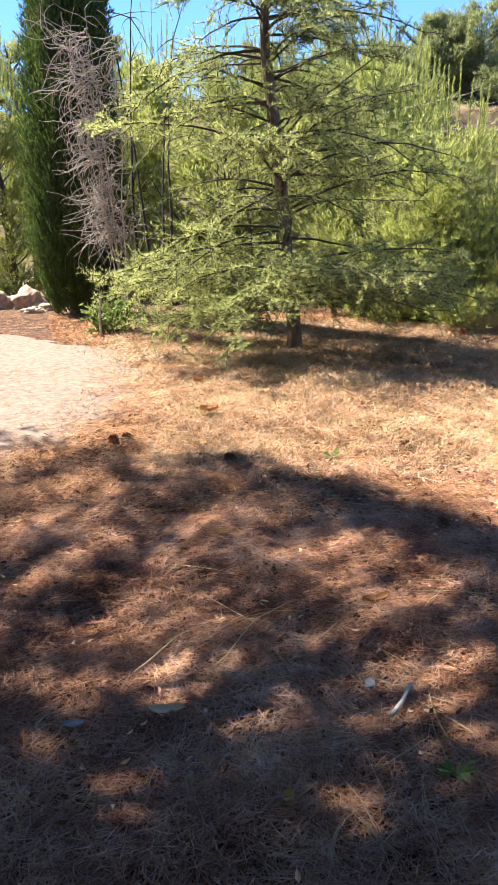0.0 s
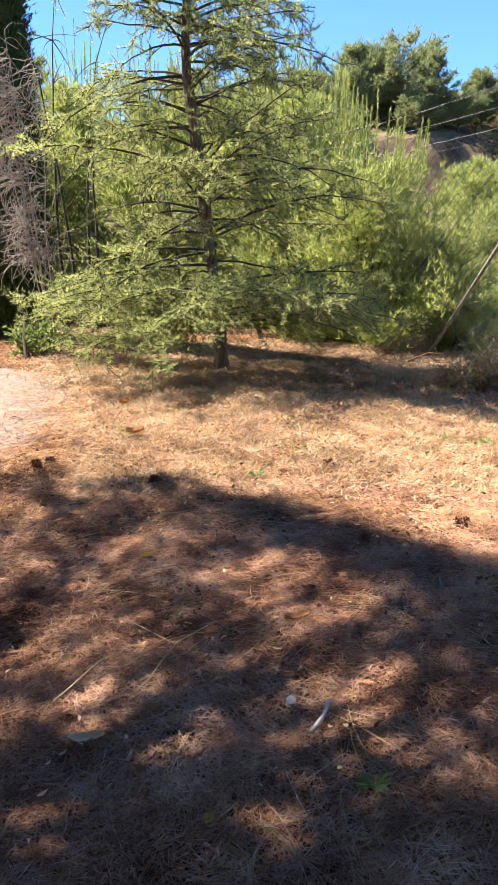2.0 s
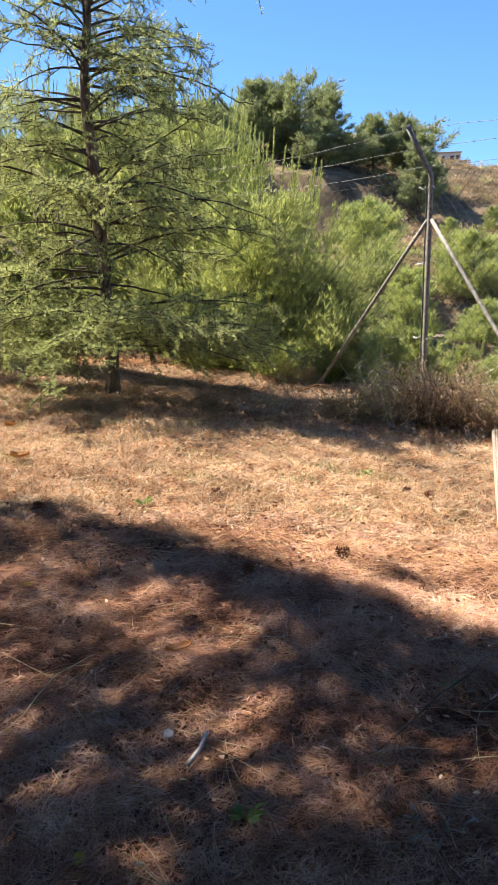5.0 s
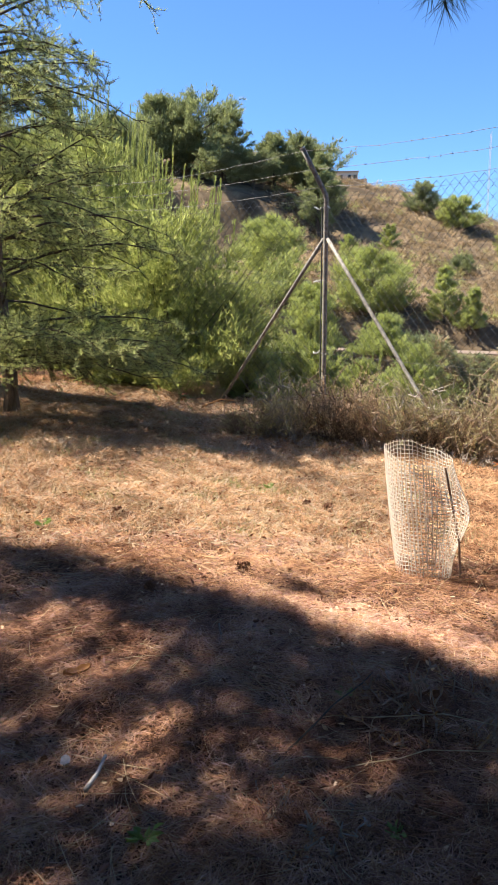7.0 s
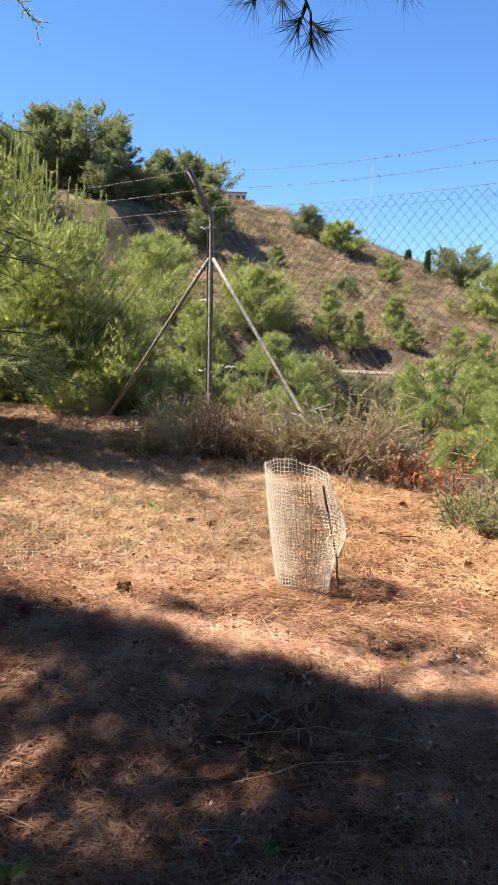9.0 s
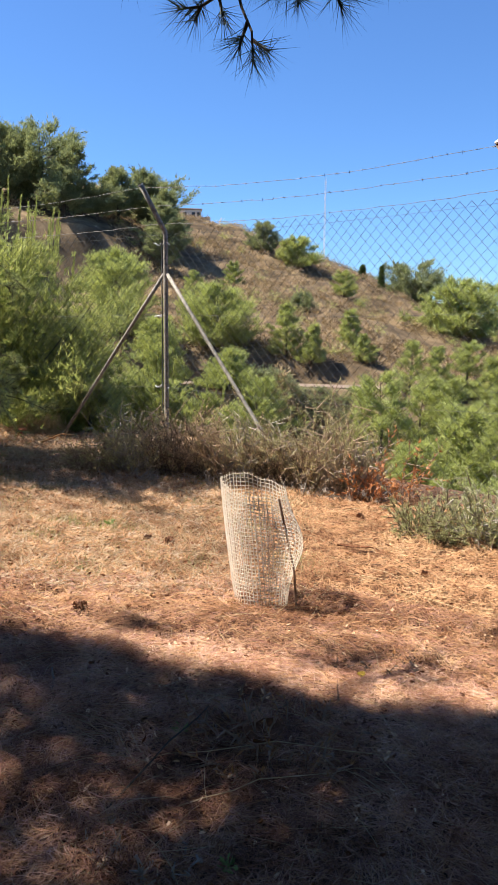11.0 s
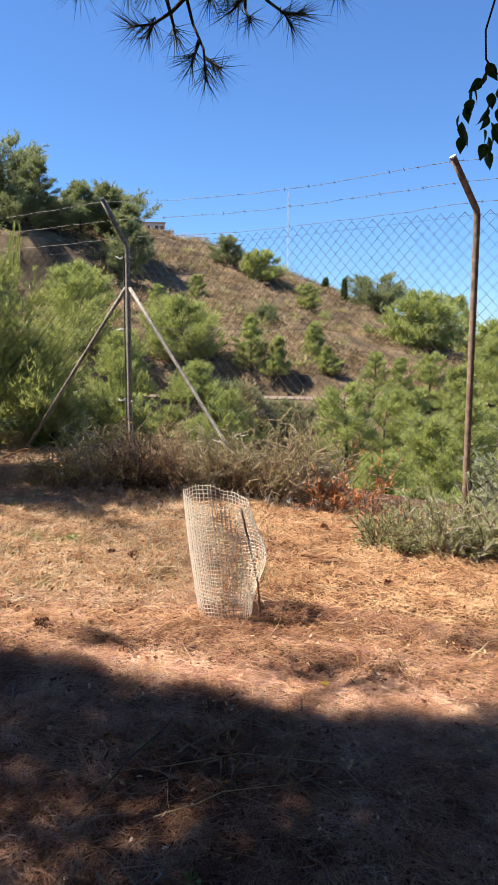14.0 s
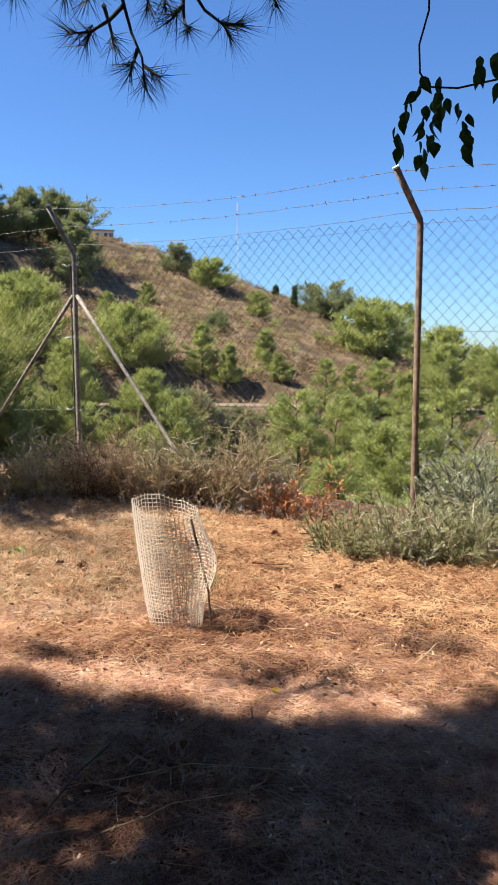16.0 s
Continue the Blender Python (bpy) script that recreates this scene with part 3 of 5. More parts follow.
# pines in the valley and on the hillside: bearing, distance, elevation of the top, half width
HILL = (
    (11.0, 60, 12.3, 2.4), (14.7, 64, 13.6, 2.3), (17.5, 64, 13.8, 2.4), (7.3, 40, 13.4, 2.2), (20.1, 62, 12.6, 1.0), (24.9, 66, 11.1, 2.0), (22.8, 64, 11.3, 1.6), (26.3, 63, 9.9, 1.3),
    (12.8, 66, 12.0, 2.0), (16.1, 68, 12.6, 1.8), (19.0, 61, 11.2, 1.6), (21.3, 62, 10.2, 1.2), (9.0, 58, 11.6, 2.2), (26.0, 60, 9.2, 1.5),
    (-14.2, 24, 14.8, 2.6), (-7.6, 30, 14.6, 2.6), (2.5, 34, 13.0, 2.6), (-19.0, 26, 13.0, 2.6),
)
for n, (az, r, el, half) in enumerate(HILL):
    by_sight("pine_tree", az, r, el, half, "tall dark green pine on the hillside", M_PINEDARK, 50 + n, limbs=44, sub=17, steps=7, count=5, blade=0.17, thin=0.135, low=0.24 if r > 50 else 0.1, profile=("pine", "pine", "umbrella")[n % 3], group="hillside pines", wood=1.7, uneven=0.5, rise=0.3, fill=96.0)
VALLEY = (
    (48.6, 39.8, -0.6, 1.2), (46.5, 39.2, -1.0, 1.0), (44.6, 40.0, -0.6, 0.9), (42.7, 33, -2.9, 2.6), (49.2, 32, -5.1, 3.4), (52.9, 41, 0.6, 1.9), (54.1, 35, -2.7, 2.2), (22.3, 47, 5.7, 2.7),
    (30.1, 46.5, 3.4, 2.5), (28.3, 49.7, 4.3, 0.9), (30.9, 38, -1.3, 1.7), (33.6, 35, -3.4, 1.7), (21.1, 33, -2.5, 3.3), (25.4, 34, -3.8, 2.5), (25.6, 40, 1.0, 2.0), (59.5, 30, -2.0, 3.5),
    (46.0, 28, -8.0, 2.6), (55.5, 26, -7.5, 3.0), (29.0, 28, -7.5, 2.2), (51.0, 22, -10.5, 3.0), (57.3, 42, 0.0, 1.6), (61.0, 40, 0.2, 2.0), (51.0, 38, -1.6, 1.6), (45.4, 36, -3.2, 1.8), (47.6, 35, -3.3, 2.0), (51.8, 30, -4.0, 2.2), (40.9, 34, -5.0, 1.1), (32.0, 30, -7.0, 1.8),
)
for n, (az, r, el, half) in enumerate(VALLEY):
    by_sight("pine_tree", az, r, el, half, "mid green pine growing in the valley below the fence", M_PINEFAR, 80 + n, limbs=50, sub=23, steps=7, count=5, blade=0.15, thin=0.105, low=0.04, profile="bush" if half > 2.3 else ("pine", "cone", "bush")[n % 3], group="valley pines", uneven=0.35, rise=0.5)
SLOPE = (
    (33.4, 71.6, 7.8, 1.0), (35.8, 70, 6.8, 1.25), (44.6, 78, 5.0, 1.7), (36.3, 56.6, 2.8, 0.9), (35.3, 45.7, 2.0, 1.2), (37.2, 45, 0.5, 1.1), (40.0, 49, 1.6, 0.95), (41.1, 46.4, -0.2, 0.8),
    (39.4, 63.8, 4.4, 0.8), (47.9, 63, 3.8, 2.5), (50.2, 70, 3.4, 1.4), (53.0, 56, 1.7, 2.2), (56.0, 50, 0.3, 1.8), (58.8, 50, 0.2, 2.0), (31.2, 60, 5.0, 0.7), (29.6, 56, 3.4, 0.7),
)
for n, (az, r, el, half) in enumerate(SLOPE):
    dark = az in (33.4, 36.3, 44.6)
    by_sight("pine_tree", az, r, el, half, "rounded dark pine on the dry slope" if dark else "light green pine on the dry slope", M_PINEDARK if dark else M_PINEFAR, 110 + n, limbs=40, sub=16, steps=6, count=5, blade=0.19, thin=0.15, low=0.02, profile="umbrella" if az == 44.6 else ("cone" if not dark and r < 60 and half < 1.3 else "bush"), group="slope pines", uneven=0.4, rise=0.4, fill=96.0)
for az in (40.7, 42.1):
    by_sight("cypress_tree", az, 74, 4.75, 0.22, "small dark cypress on the ridge", M_CYPRESS, int(az * 10), limbs=40, sub=8, steps=5, count=4, blade=0.8, thin=0.2, profile="cone", category="cypress", group="ridge cypresses", rise=1.0)


def cypress(x, y, height, radius):
    rng = np.random.default_rng(7)
    t = tree("cypress_tree", x, y, "tall dense dark green cypress beside the gravel path", "cypress")
    t.rotation_euler = (0, radians(4.0), 0)
    v, f = tube([[0, 0, 0], [0, 0, 0.8], [0.05, 0, height * 0.9]], [0.16, 0.12, 0.02], 9)
    part("trunk", np_mesh("trunk", v, f), M_BARK, t)
    n = 12000
    h = rng.uniform(0.0, 1, n)
    prof = np.interp(h, [0, 0.05, 0.14, 0.3, 0.55, 0.8, 1.0], [0.60, 0.78, 0.98, 0.97, 0.80, 0.55, 0.05])
    a = rng.uniform(0, 2 * np.pi, n)
    lump = 1 + 0.10 * np.sin(a * 5 + h * 9) + 0.07 * np.sin(a * 9 - h * 23)
    q = radius * prof * lump * np.sqrt(rng.uniform(0.55, 1.0, n))
    p = np.stack([np.cos(a) * q, np.sin(a) * q, h * height + 0.03], -1)
    d = unit(np.stack([np.cos(a) * 0.35, np.sin(a) * 0.35, np.ones(n)], -1) + rng.normal(size=(n, 3)) * 0.15)
    pp = (p[:, None] + d[:, None] * np.linspace(0, 0.22, 4)[None, :, None]).reshape(-1, 3)
    v, f = needles(pp, np.repeat(d, 4, 0), 0.07, 0.014, 3, 0.6, rng)
    part("crown", np_mesh("crown", v, f), M_CYPRESS, t)
    ang = np.linspace(0, 2 * np.pi, 24, endpoint=False)
    hs = np.linspace(0.05, 0.96, 20)
    core = [np.stack([np.cos(ang), np.sin(ang)], -1) * radius * 0.72 * np.interp(k, [0, 0.05, 0.14, 0.3, 0.55, 0.8, 1.0], [0.4, 0.75, 0.98, 0.97, 0.80, 0.55, 0.05]) for k in hs]
    v = np.concatenate([np.c_[c, np.full(24, k * height + 0.1)] for c, k in zip(core, hs)])
    i, j = np.meshgrid(np.arange(19), np.arange(24), indexing="ij")
    f = np.stack([i * 24 + j, i * 24 + (j + 1) % 24, (i + 1) * 24 + (j + 1) % 24, (i + 1) * 24 + j], -1).reshape(-1, 4)
    part("inner_crown", np_mesh("inner_crown", v, f), M_CYPRESS, t, "dense shaded twigs")


cypress(-2.07, 10.0, 5.9, 0.55)


# openings in the crown: where their light falls, and how wide
GAPS = ((-0.68, 2.07, 0.14), (-0.30, 2.15, 0.15), (-0.12, 1.74, 0.10), (-0.02, 1.91, 0.13), (-0.16, 2.75, 0.13), (-0.54, 2.72, 0.12), (-0.45, 2.46, 0.11), (-0.24, 2.50, 0.11), (0.39, 2.47, 0.16),
        (0.11, 2.44, 0.10), (0.44, 1.80, 0.11), (0.25, 1.31, 0.17), (0.57, 2.24, 0.11), (0.35, 2.14, 0.10), (-0.78, 2.69, 0.13), (-0.26, 1.15, 0.13), (-0.51, 2.22, 0.11), (-0.87, 3.21, 0.18),
        (-0.45, 3.75, 0.13), (1.04, 1.55, 0.10), (-0.52, 1.12, 0.10))
# tufts at the crown's end that shade single spots of the lit ground
OUTLIERS = ((1.42, 2.67, 0.10), (2.16, 1.84, 0.13), (2.97, 1.92, 0.14), (1.95, 2.02, 0.06), (-1.35, 4.05, 0.18), (-1.10, 3.90, 0.12))


def shade_pine():
    """The tall pine whose crown hangs over the viewer and shades the ground in front."""
    rng = np.random.default_rng(17)
    x0, y0 = -5.2, 2.6
    t = tree("pine_tree", x0, y0, "tall pine that shades the needle litter", "pine tree")
    pieces = [tube([[0, 0, 0], [0.1, 0.1, 3], [0.5, 0.3, 6.5]], [0.17, 0.14, 0.06], 10)]
    away = Vector((-sd.x / sd.z, -sd.y / sd.z))
    rim, roof = [], []
    for n in range(5200):
        # a spot of shade on the ground, and the clump that casts it
        inner = n % 5 > 0
        seen = n % 5 < 4
        az = rng.uniform(-34, 74) if seen else rng.uniform(86, 294) - 360
        r = 4.6 * math.sqrt(rng.random()) if seen else 0.8 + 5.2 * math.sqrt(rng.random())
        lim = np.interp(az, [-286, -180, -100, -60, -19, -13, -8, -5, 2, 4.5, 9, 11, 14, 19.5, 23, 26, 30, 37, 47, 52, 56, 60, 63, 75], [4.2, 6.0, 6.0, 4.6, 3.65, 4.0, 4.0, 3.8, 3.68, 3.42, 3.36, 3.15, 3.0, 2.97, 2.77, 2.69, 2.58, 2.52, 2.46, 2.54, 2.52, 2.8, 3.1, 4.2])
        lx, ly = polar(az, lim)
        lim = lim + 0.10 * noise.noise(Vector((lx * 3.6, ly * 3.6, 2.0))) + 0.08 * noise.noise(Vector((lx * 9.0, ly * 9.0, 5.0)))
        if not inner:
            r = lim - 0.06 - abs(rng.normal()) * 0.35
        x, y = polar(az, r)
        lit = max(math.exp(-(((x - u) ** 2 + ((y - w) * 0.85) ** 2) / (2.1 * q * q)) ** 2) for u, w, q in GAPS) if seen else 0.0
        thin = np.interp(az, [-20, -4, 2, 6, 9, 12, 18, 26, 34], [0.62, 0.60, 0.50, 0.38, 0.25, 0.20, 0.22, 0.14, 0.05]) + 0.22 * (1 - sm(r, 1.5, 2.1)) * (1 - sm(az, 0, 6)) if seen else 0.0
        if r > lim - (0.12 if inner else 0.0) or rng.random() < max(thin, 0.97 * lit):
            continue
        h = rng.uniform(3.7, 5.6)
        c = np.array([x - away.x * h - x0, y - away.y * h - y0, h + gz(x, y) - gz(x0, y0) + 0.03])
        (roof if inner else rim).append((c, rng.uniform(0.06, 0.11) if seen else rng.uniform(0.28, 0.44)))
    for u, w, q in OUTLIERS:
        for _ in range(9):
            x, y, h = u + rng.normal() * q * 0.6, w + rng.normal() * q * 0.35, rng.uniform(3.7, 4.6)
            rim.append((np.array([x - away.x * h - x0, y - away.y * h - y0, h + gz(x, y) - gz(x0, y0) + 0.03]), rng.uniform(0.05, 0.08)))
    # unseen low boughs, added above and behind the viewer to block sky light
    for n in range(640):
        x, y, h = rng.uniform(-0.2, 5.5), rng.uniform(-4.5, 1.6), rng.uniform(2.7, 4.4)
        if h - EYE < 0.85 * math.hypot(x, y) and (y > 0.3 or h - EYE < 0.25 * math.hypot(x, y)):
            continue
        roof.append((np.array([x - x0, y - y0, h + gz(x, y) - gz(x0, y0)]), rng.uniform(0.26, 0.42)))
    for c, _ in (rim + roof)[::6]:
        root = np.array([0.4, 0.25, rng.uniform(4.0, 6.0)])
        pieces.append(tube(np.array([root, (root + c) / 2 + [0, 0, 0.2], c]), [0.03, 0.018, 0.006], 4))
    v, f = merge(pieces)
    part("trunk", np_mesh("trunk", v, f), M_BARK, t)
    pieces = []
    for crowd, per, shoot, blade, width in (([k for k in rim + roof if k[1] < 0.2], 1250, 0.05, 0.06, 0.020), ([k for k in rim + roof if k[1] > 0.2], 130, 0.14, 0.22, 0.05)):
        p, d = shoots_in([c for c, _ in crowd], [r for _, r in crowd], per, shoot, rng, 0.3)
        pp = (p[:, None] + d[:, None] * np.linspace(0, 1, 2)[None, :, None]).reshape(-1, 3)
        pieces.append(needles(pp, np.repeat(d, 2, 0), blade, width, 3, 1.0, rng))
    v, f = merge(pieces)
    part("crown", np_mesh("crown", v, f), M_NEEDLE_NEAR, t)


shade_pine()


# ring of unseen pines, added to keep sky light off the shaded ground
for n, az in enumerate(range(82, 322, 16)):
    x, y = polar(az, 8.0 + 2.5 * (n % 3))
    pine("pine_tree", x, y, 4.6 + 0.9 * (n % 4), 2.1, "unseen bushy pine added behind the viewer to block sky light", M_PINEDARK, 600 + n, limbs=30, sub=8, steps=5, count=4, blade=0.17, thin=0.26, low=0.02, profile="pine", group="pines round the clearing")


# ---- shrubs ----
def shrub(name, x, y, height, rx, ry, label, mat, seed, stems=60, leaf=0.03, width=0.006, step=0.02, count=3, twig_mat=None, turn=0.0, spread=0.5, category="shrub", ragged=0.0):
    """Stems that fan out from the ground, each with side twigs; ragged: how unevenly the stems thin out over the bush."""
    rng = np.random.default_rng(seed)
    t = tree(name, x, y, label, category)
    ca, sa = math.cos(turn), math.sin(turn)
    twigs = []
    for _ in range(stems):
        a, q = rng.uniform(0, 2 * np.pi), math.sqrt(rng.random())
        u, w = math.cos(a) * q * rx, math.sin(a) * q * ry
        bx, by = (u * ca - w * sa) * 0.7, (u * sa + w * ca) * 0.7
        bz = gz(x + bx, y + by) - gz(x, y)
        h = height * rng.uniform(0.55, 1.05) * (1 - 0.45 * q ** 2) * (1 + ragged * math.sin(3 * a + seed) * q)
        out = np.array([bx, by, 0]) / max(rx, ry) * spread * h + np.r_[rng.normal(size=2) * 0.18 * h, 0]
        s = np.linspace(0, 1, 5)[:, None]
        main = np.array([bx, by, bz]) + out * s ** 1.3 + np.array([0, 0, h]) * s + np.r_[0, 0, 0] + rng.normal(size=(5, 3)) * 0.012 * s
        twigs.append(main)
        for k in range(7):
            b = main[1 + k % 4]
            way = unit(out / max(h, 0.1) + rng.normal(size=3) * 0.9 + [0, 0, 0.6])
            ln = rng.uniform(0.12, 0.34) * height
            twigs.append(b + way * ln * np.linspace(0, 1, 3)[:, None])
    v, f = merge([tube(w, np.linspace(0.005, 0.0015, len(w)), 3) for w in twigs])
    tagged(part("stem", np_mesh("stem", v, f), twig_mat or M_TWIGDARK, t), kind="stuff")
    p, d = along([w[len(w) // 3:] for w in twigs], step, rng)
    v, f = needles(p, d + [0, 0, 0.2], leaf, width, count, 1.1, rng)
    part("leaves", np_mesh("leaves", v, f), mat, t)
    return t


DRY = "dry brown rosemary bush with greenish tips below the fence"
DRY_SPOTS = ((2.50, 6.05, 0.34, 0.30, 0.24), (2.78, 5.90, 0.56, 0.34, 0.26), (3.10, 5.72, 0.62, 0.36, 0.28), (3.36, 5.48, 0.52, 0.34, 0.28), (3.62, 5.36, 0.60, 0.34, 0.28), (3.86, 5.12, 0.46, 0.30, 0.26), (4.06, 5.02, 0.78, 0.30, 0.26), (4.22, 4.78, 0.50, 0.28, 0.24))
for n, (x, y, h, rx, ry) in enumerate(DRY_SPOTS):
    shrub("rosemary_bush", x, y, h, rx, ry, DRY, M_SAGEGREEN if n in (0, 1, 4, 6) else M_SAGE, 200 + n, stems=90, leaf=0.026, width=0.0062, count=4, step=0.024, turn=-0.55, spread=0.85, twig_mat=(M_TWIGBROWN, M_TWIG, M_BARK)[n % 3], ragged=0.35)
    # dead lower twigs fringing the foot
    if n % 2:
        shrub("dead_twigs", x - 0.16, y - 0.26, 0.16, 0.34, 0.12, "bare grey dead twigs at the foot of the rosemary", M_STRAW, 260 + n, stems=26, leaf=0.03, width=0.004, step=0.06, count=1, twig_mat=M_TWIG, turn=-0.55, spread=1.6, category="twigs")
for n, (x, y, h, rx, ry) in enumerate(((3.80, 3.36, 0.30, 0.26, 0.22), (4.05, 3.12, 0.44, 0.32, 0.26), (4.36, 2.92, 0.40, 0.34, 0.28), (4.70, 2.70, 0.46, 0.36, 0.28))):
    shrub("rosemary_bush", x, y, h, rx, ry, "grey-green rosemary bush at the edge of the litter", M_ROSEMARY, 220 + n, stems=64, leaf=0.028, count=5, width=0.0058, step=0.016, turn=-0.7, spread=0.9, ragged=0.5, twig_mat=(M_BARK, M_TWIG)[n % 2])
shrub("dead_twigs", 4.52, 2.55, 0.20, 0.22, 0.12, "pale dead stalks beside the rosemary", M_STRAW, 270, stems=30, leaf=0.05, width=0.005, step=0.05, count=1, twig_mat=M_STRAW, spread=1.2, category="twigs")
shrub("silver_bush", 5.35, 3.25, 0.80, 0.60, 0.45, "silvery green bush beyond the fence", M_OLIVE, 230, stems=90, leaf=0.034, width=0.009, count=6, spread=0.9)
for n, (x, y, h) in enumerate(((4.20, 4.50, 0.62), (4.40, 4.34, 0.70), (4.28, 4.42, 0.30))):
    shrub("withered_shrub", x, y, h, 0.20, 0.16, "withered rust-red shrub with bare stalks", M_RUST, 231 + 40 * n, stems=6 if n < 2 else 16, leaf=0.05, width=0.017, step=0.05, count=2, twig_mat=M_RUSTY, spread=1.2)
shrub("dry_weed", 1.36, 1.62, 0.17, 0.28, 0.22, "tangle of dry brown weed stalks in the shade", M_DRYLEAF, 234, stems=30, leaf=0.03, width=0.006, step=0.05, count=2, twig_mat=M_TWIGBROWN, spread=2.2, category="weed")
shrub("dead_twigs", 0.78, 1.34, 0.09, 0.16, 0.12, "grey tangle of dead twigs in the shade", M_LITTERGREY, 271, stems=20, leaf=0.03, width=0.004, step=0.05, count=1, twig_mat=M_TWIG, spread=2.4, category="twigs")
shrub("dry_weed", 2.05, 1.95, 0.09, 0.2, 0.15, "tangle of dry brown weed stalks on the litter", M_DRYLEAF, 235, stems=14, leaf=0.03, width=0.006, step=0.06, count=2, twig_mat=M_BARK, spread=2.2, category="weed")
shrub("green_shrub", -1.35, 8.2, 0.48, 0.30, 0.22, "small leafy green shrub beside the cypress", M_GREEN, 232, stems=26, leaf=0.06, width=0.035, step=0.05, count=3)
shrub("grass_tuft", 2.62, 8.15, 0.28, 0.35, 0.15, "pale dry grass at the foot of the fence", M_STRAW, 233, stems=60, leaf=0.10, width=0.006, step=0.05, count=2, twig_mat=M_STRAW, category="grass")


# ---- fence ----
P1, P2 = np.array([3.512, 6.784]), np.array([4.653, 3.478])
RUN = P2 - P1
P3 = P2 + RUN
P0 = np.array([1.73, 9.68])
PM = P0 + (P0 - P1) * 1.0
BEND = 2.14
fence = tagged(new("chain_link_fence"), "chain-link fence on cranked steel posts with three barbed wires", "fence")


def fence_post(p, inward, material, braces=(), rise=0.39):
    z0 = gz(*p) - 0.05
    arm = np.array([inward[0], inward[1], rise])
    path = [np.array([p[0], p[1], z]) for z in np.linspace(z0, BEND - 0.03, 8)]
    path += [np.array([p[0], p[1], BEND]) + arm * s for s in (0.03, 0.10, 0.3, 0.6, 1.0)]
    v, f = tube(np.array(path), 0.0235, 14)
    post = part("post", np_mesh("post", v, f), material, fence, smooth=True)
    tip = np.array([p[0], p[1], BEND]) + arm
    v, f = tube(np.array([tip - 0.004 * unit(arm), tip + 0.008 * unit(arm)]), 0.0262, 14)
    part("cap", np_mesh("cap", v, f), M_CAP, post, "white plastic end cap")
    for q in braces:
        top = np.array([p[0], p[1], 1.766])
        foot = np.array([q[0], q[1], gz(*q) - 0.05])
        v, f = tube(np.array([top + (foot - top) * s for s in np.linspace(0.015, 1, 6)]), 0.019, 10)
        part("brace", np_mesh("brace", v, f), M_STEEL, post, smooth=True)
    return post, tip


IN = np.array([-0.245, 0.03])
d10 = (P0 - P1) / np.linalg.norm(P0 - P1)
d12 = RUN / np.linalg.norm(RUN)
posts = [fence_post(PM, IN, M_STEEL), fence_post(P0, IN, M_STEEL), fence_post(P1, IN, M_STEEL, [np.array([2.79, 8.01]), P1 + d12 * 1.62], 0.43), fence_post(P2, IN, M_RUSTY, (), 0.345), fence_post(P3, IN, M_RUSTY, (), 0.36)]
SPOTS = [PM, P0, P1, P2, P3]
# the corner post carries a straining bar and white wire ties
side = d10 * 0.034
v, f = tube(np.array([[P1[0] + side[0] - 0.01, P1[1] + side[1], z] for z in (0.15, 0.8, 1.4, 2.04)]), 0.006, 6)
part("straining_bar", np_mesh("straining_bar", v, f), M_WIRE, posts[2][0], "thin bright steel bar")
for z in (2.03, 1.33, 0.62):
    rng = np.random.default_rng(int(z * 100))
    loop = [np.array([P1[0], P1[1], z]) + np.r_[d10, 0] * (-0.03 + 0.16 * s) + rng.normal(size=3) * 0.010 for s in np.linspace(0, 1, 12)]
    part("wire_tie", np_mesh("wire_tie", *tube(np.array(loop), 0.006, 5)), M_CAP, posts[2][0], "white twisted wire tie")


def mesh_panel(a, b, cell_w=0.092, cell_h=0.098, wire=0.0021):
    ln = np.linalg.norm(b - a)
    n = int(2 * ln / cell_w)
    w = ln / n
    d = (b - a) / ln
    za, zb = gz(*a), gz(*b)
    top = BEND - 0.02
    rows = int((top - max(za, zb) - 0.05) / (cell_h / 2))
    pieces = []
    for k in range(n):
        m = np.arange(rows + 1)
        s = w * (k + 0.5) + (w / 2) * np.where((m + k) % 2 == 0, -1, 1) * 0.98
        z = top + 0.03 - m * cell_h / 2 - 0.012 * np.sin(s * 1.9)
        jig = 0.004 * np.where((m + k) % 2 == 0, 1, -1)
        nrm = np.array([d[1], -d[0]])
        pieces.append(tube(np.stack([a[0] + d[0] * s + nrm[0] * jig, a[1] + d[1] * s + nrm[1] * jig, z], -1), wire, 4))
    v, f = merge(pieces)
    part("mesh_panel", np_mesh("mesh_panel", v, f), M_WIRE, fence)
    for z in (top, 1.35, 0.62):
        s = np.linspace(0, 1, 10)
        v, f = tube(np.stack([a[0] + (b[0] - a[0]) * s, a[1] + (b[1] - a[1]) * s, z - 0.03 * np.sin(np.pi * s)], -1), 0.0011, 4)
        part("straining_wire", np_mesh("straining_wire", v, f), M_WIRE, fence)


for a, b in zip(SPOTS[:-1], SPOTS[1:]):
    mesh_panel(a, b)


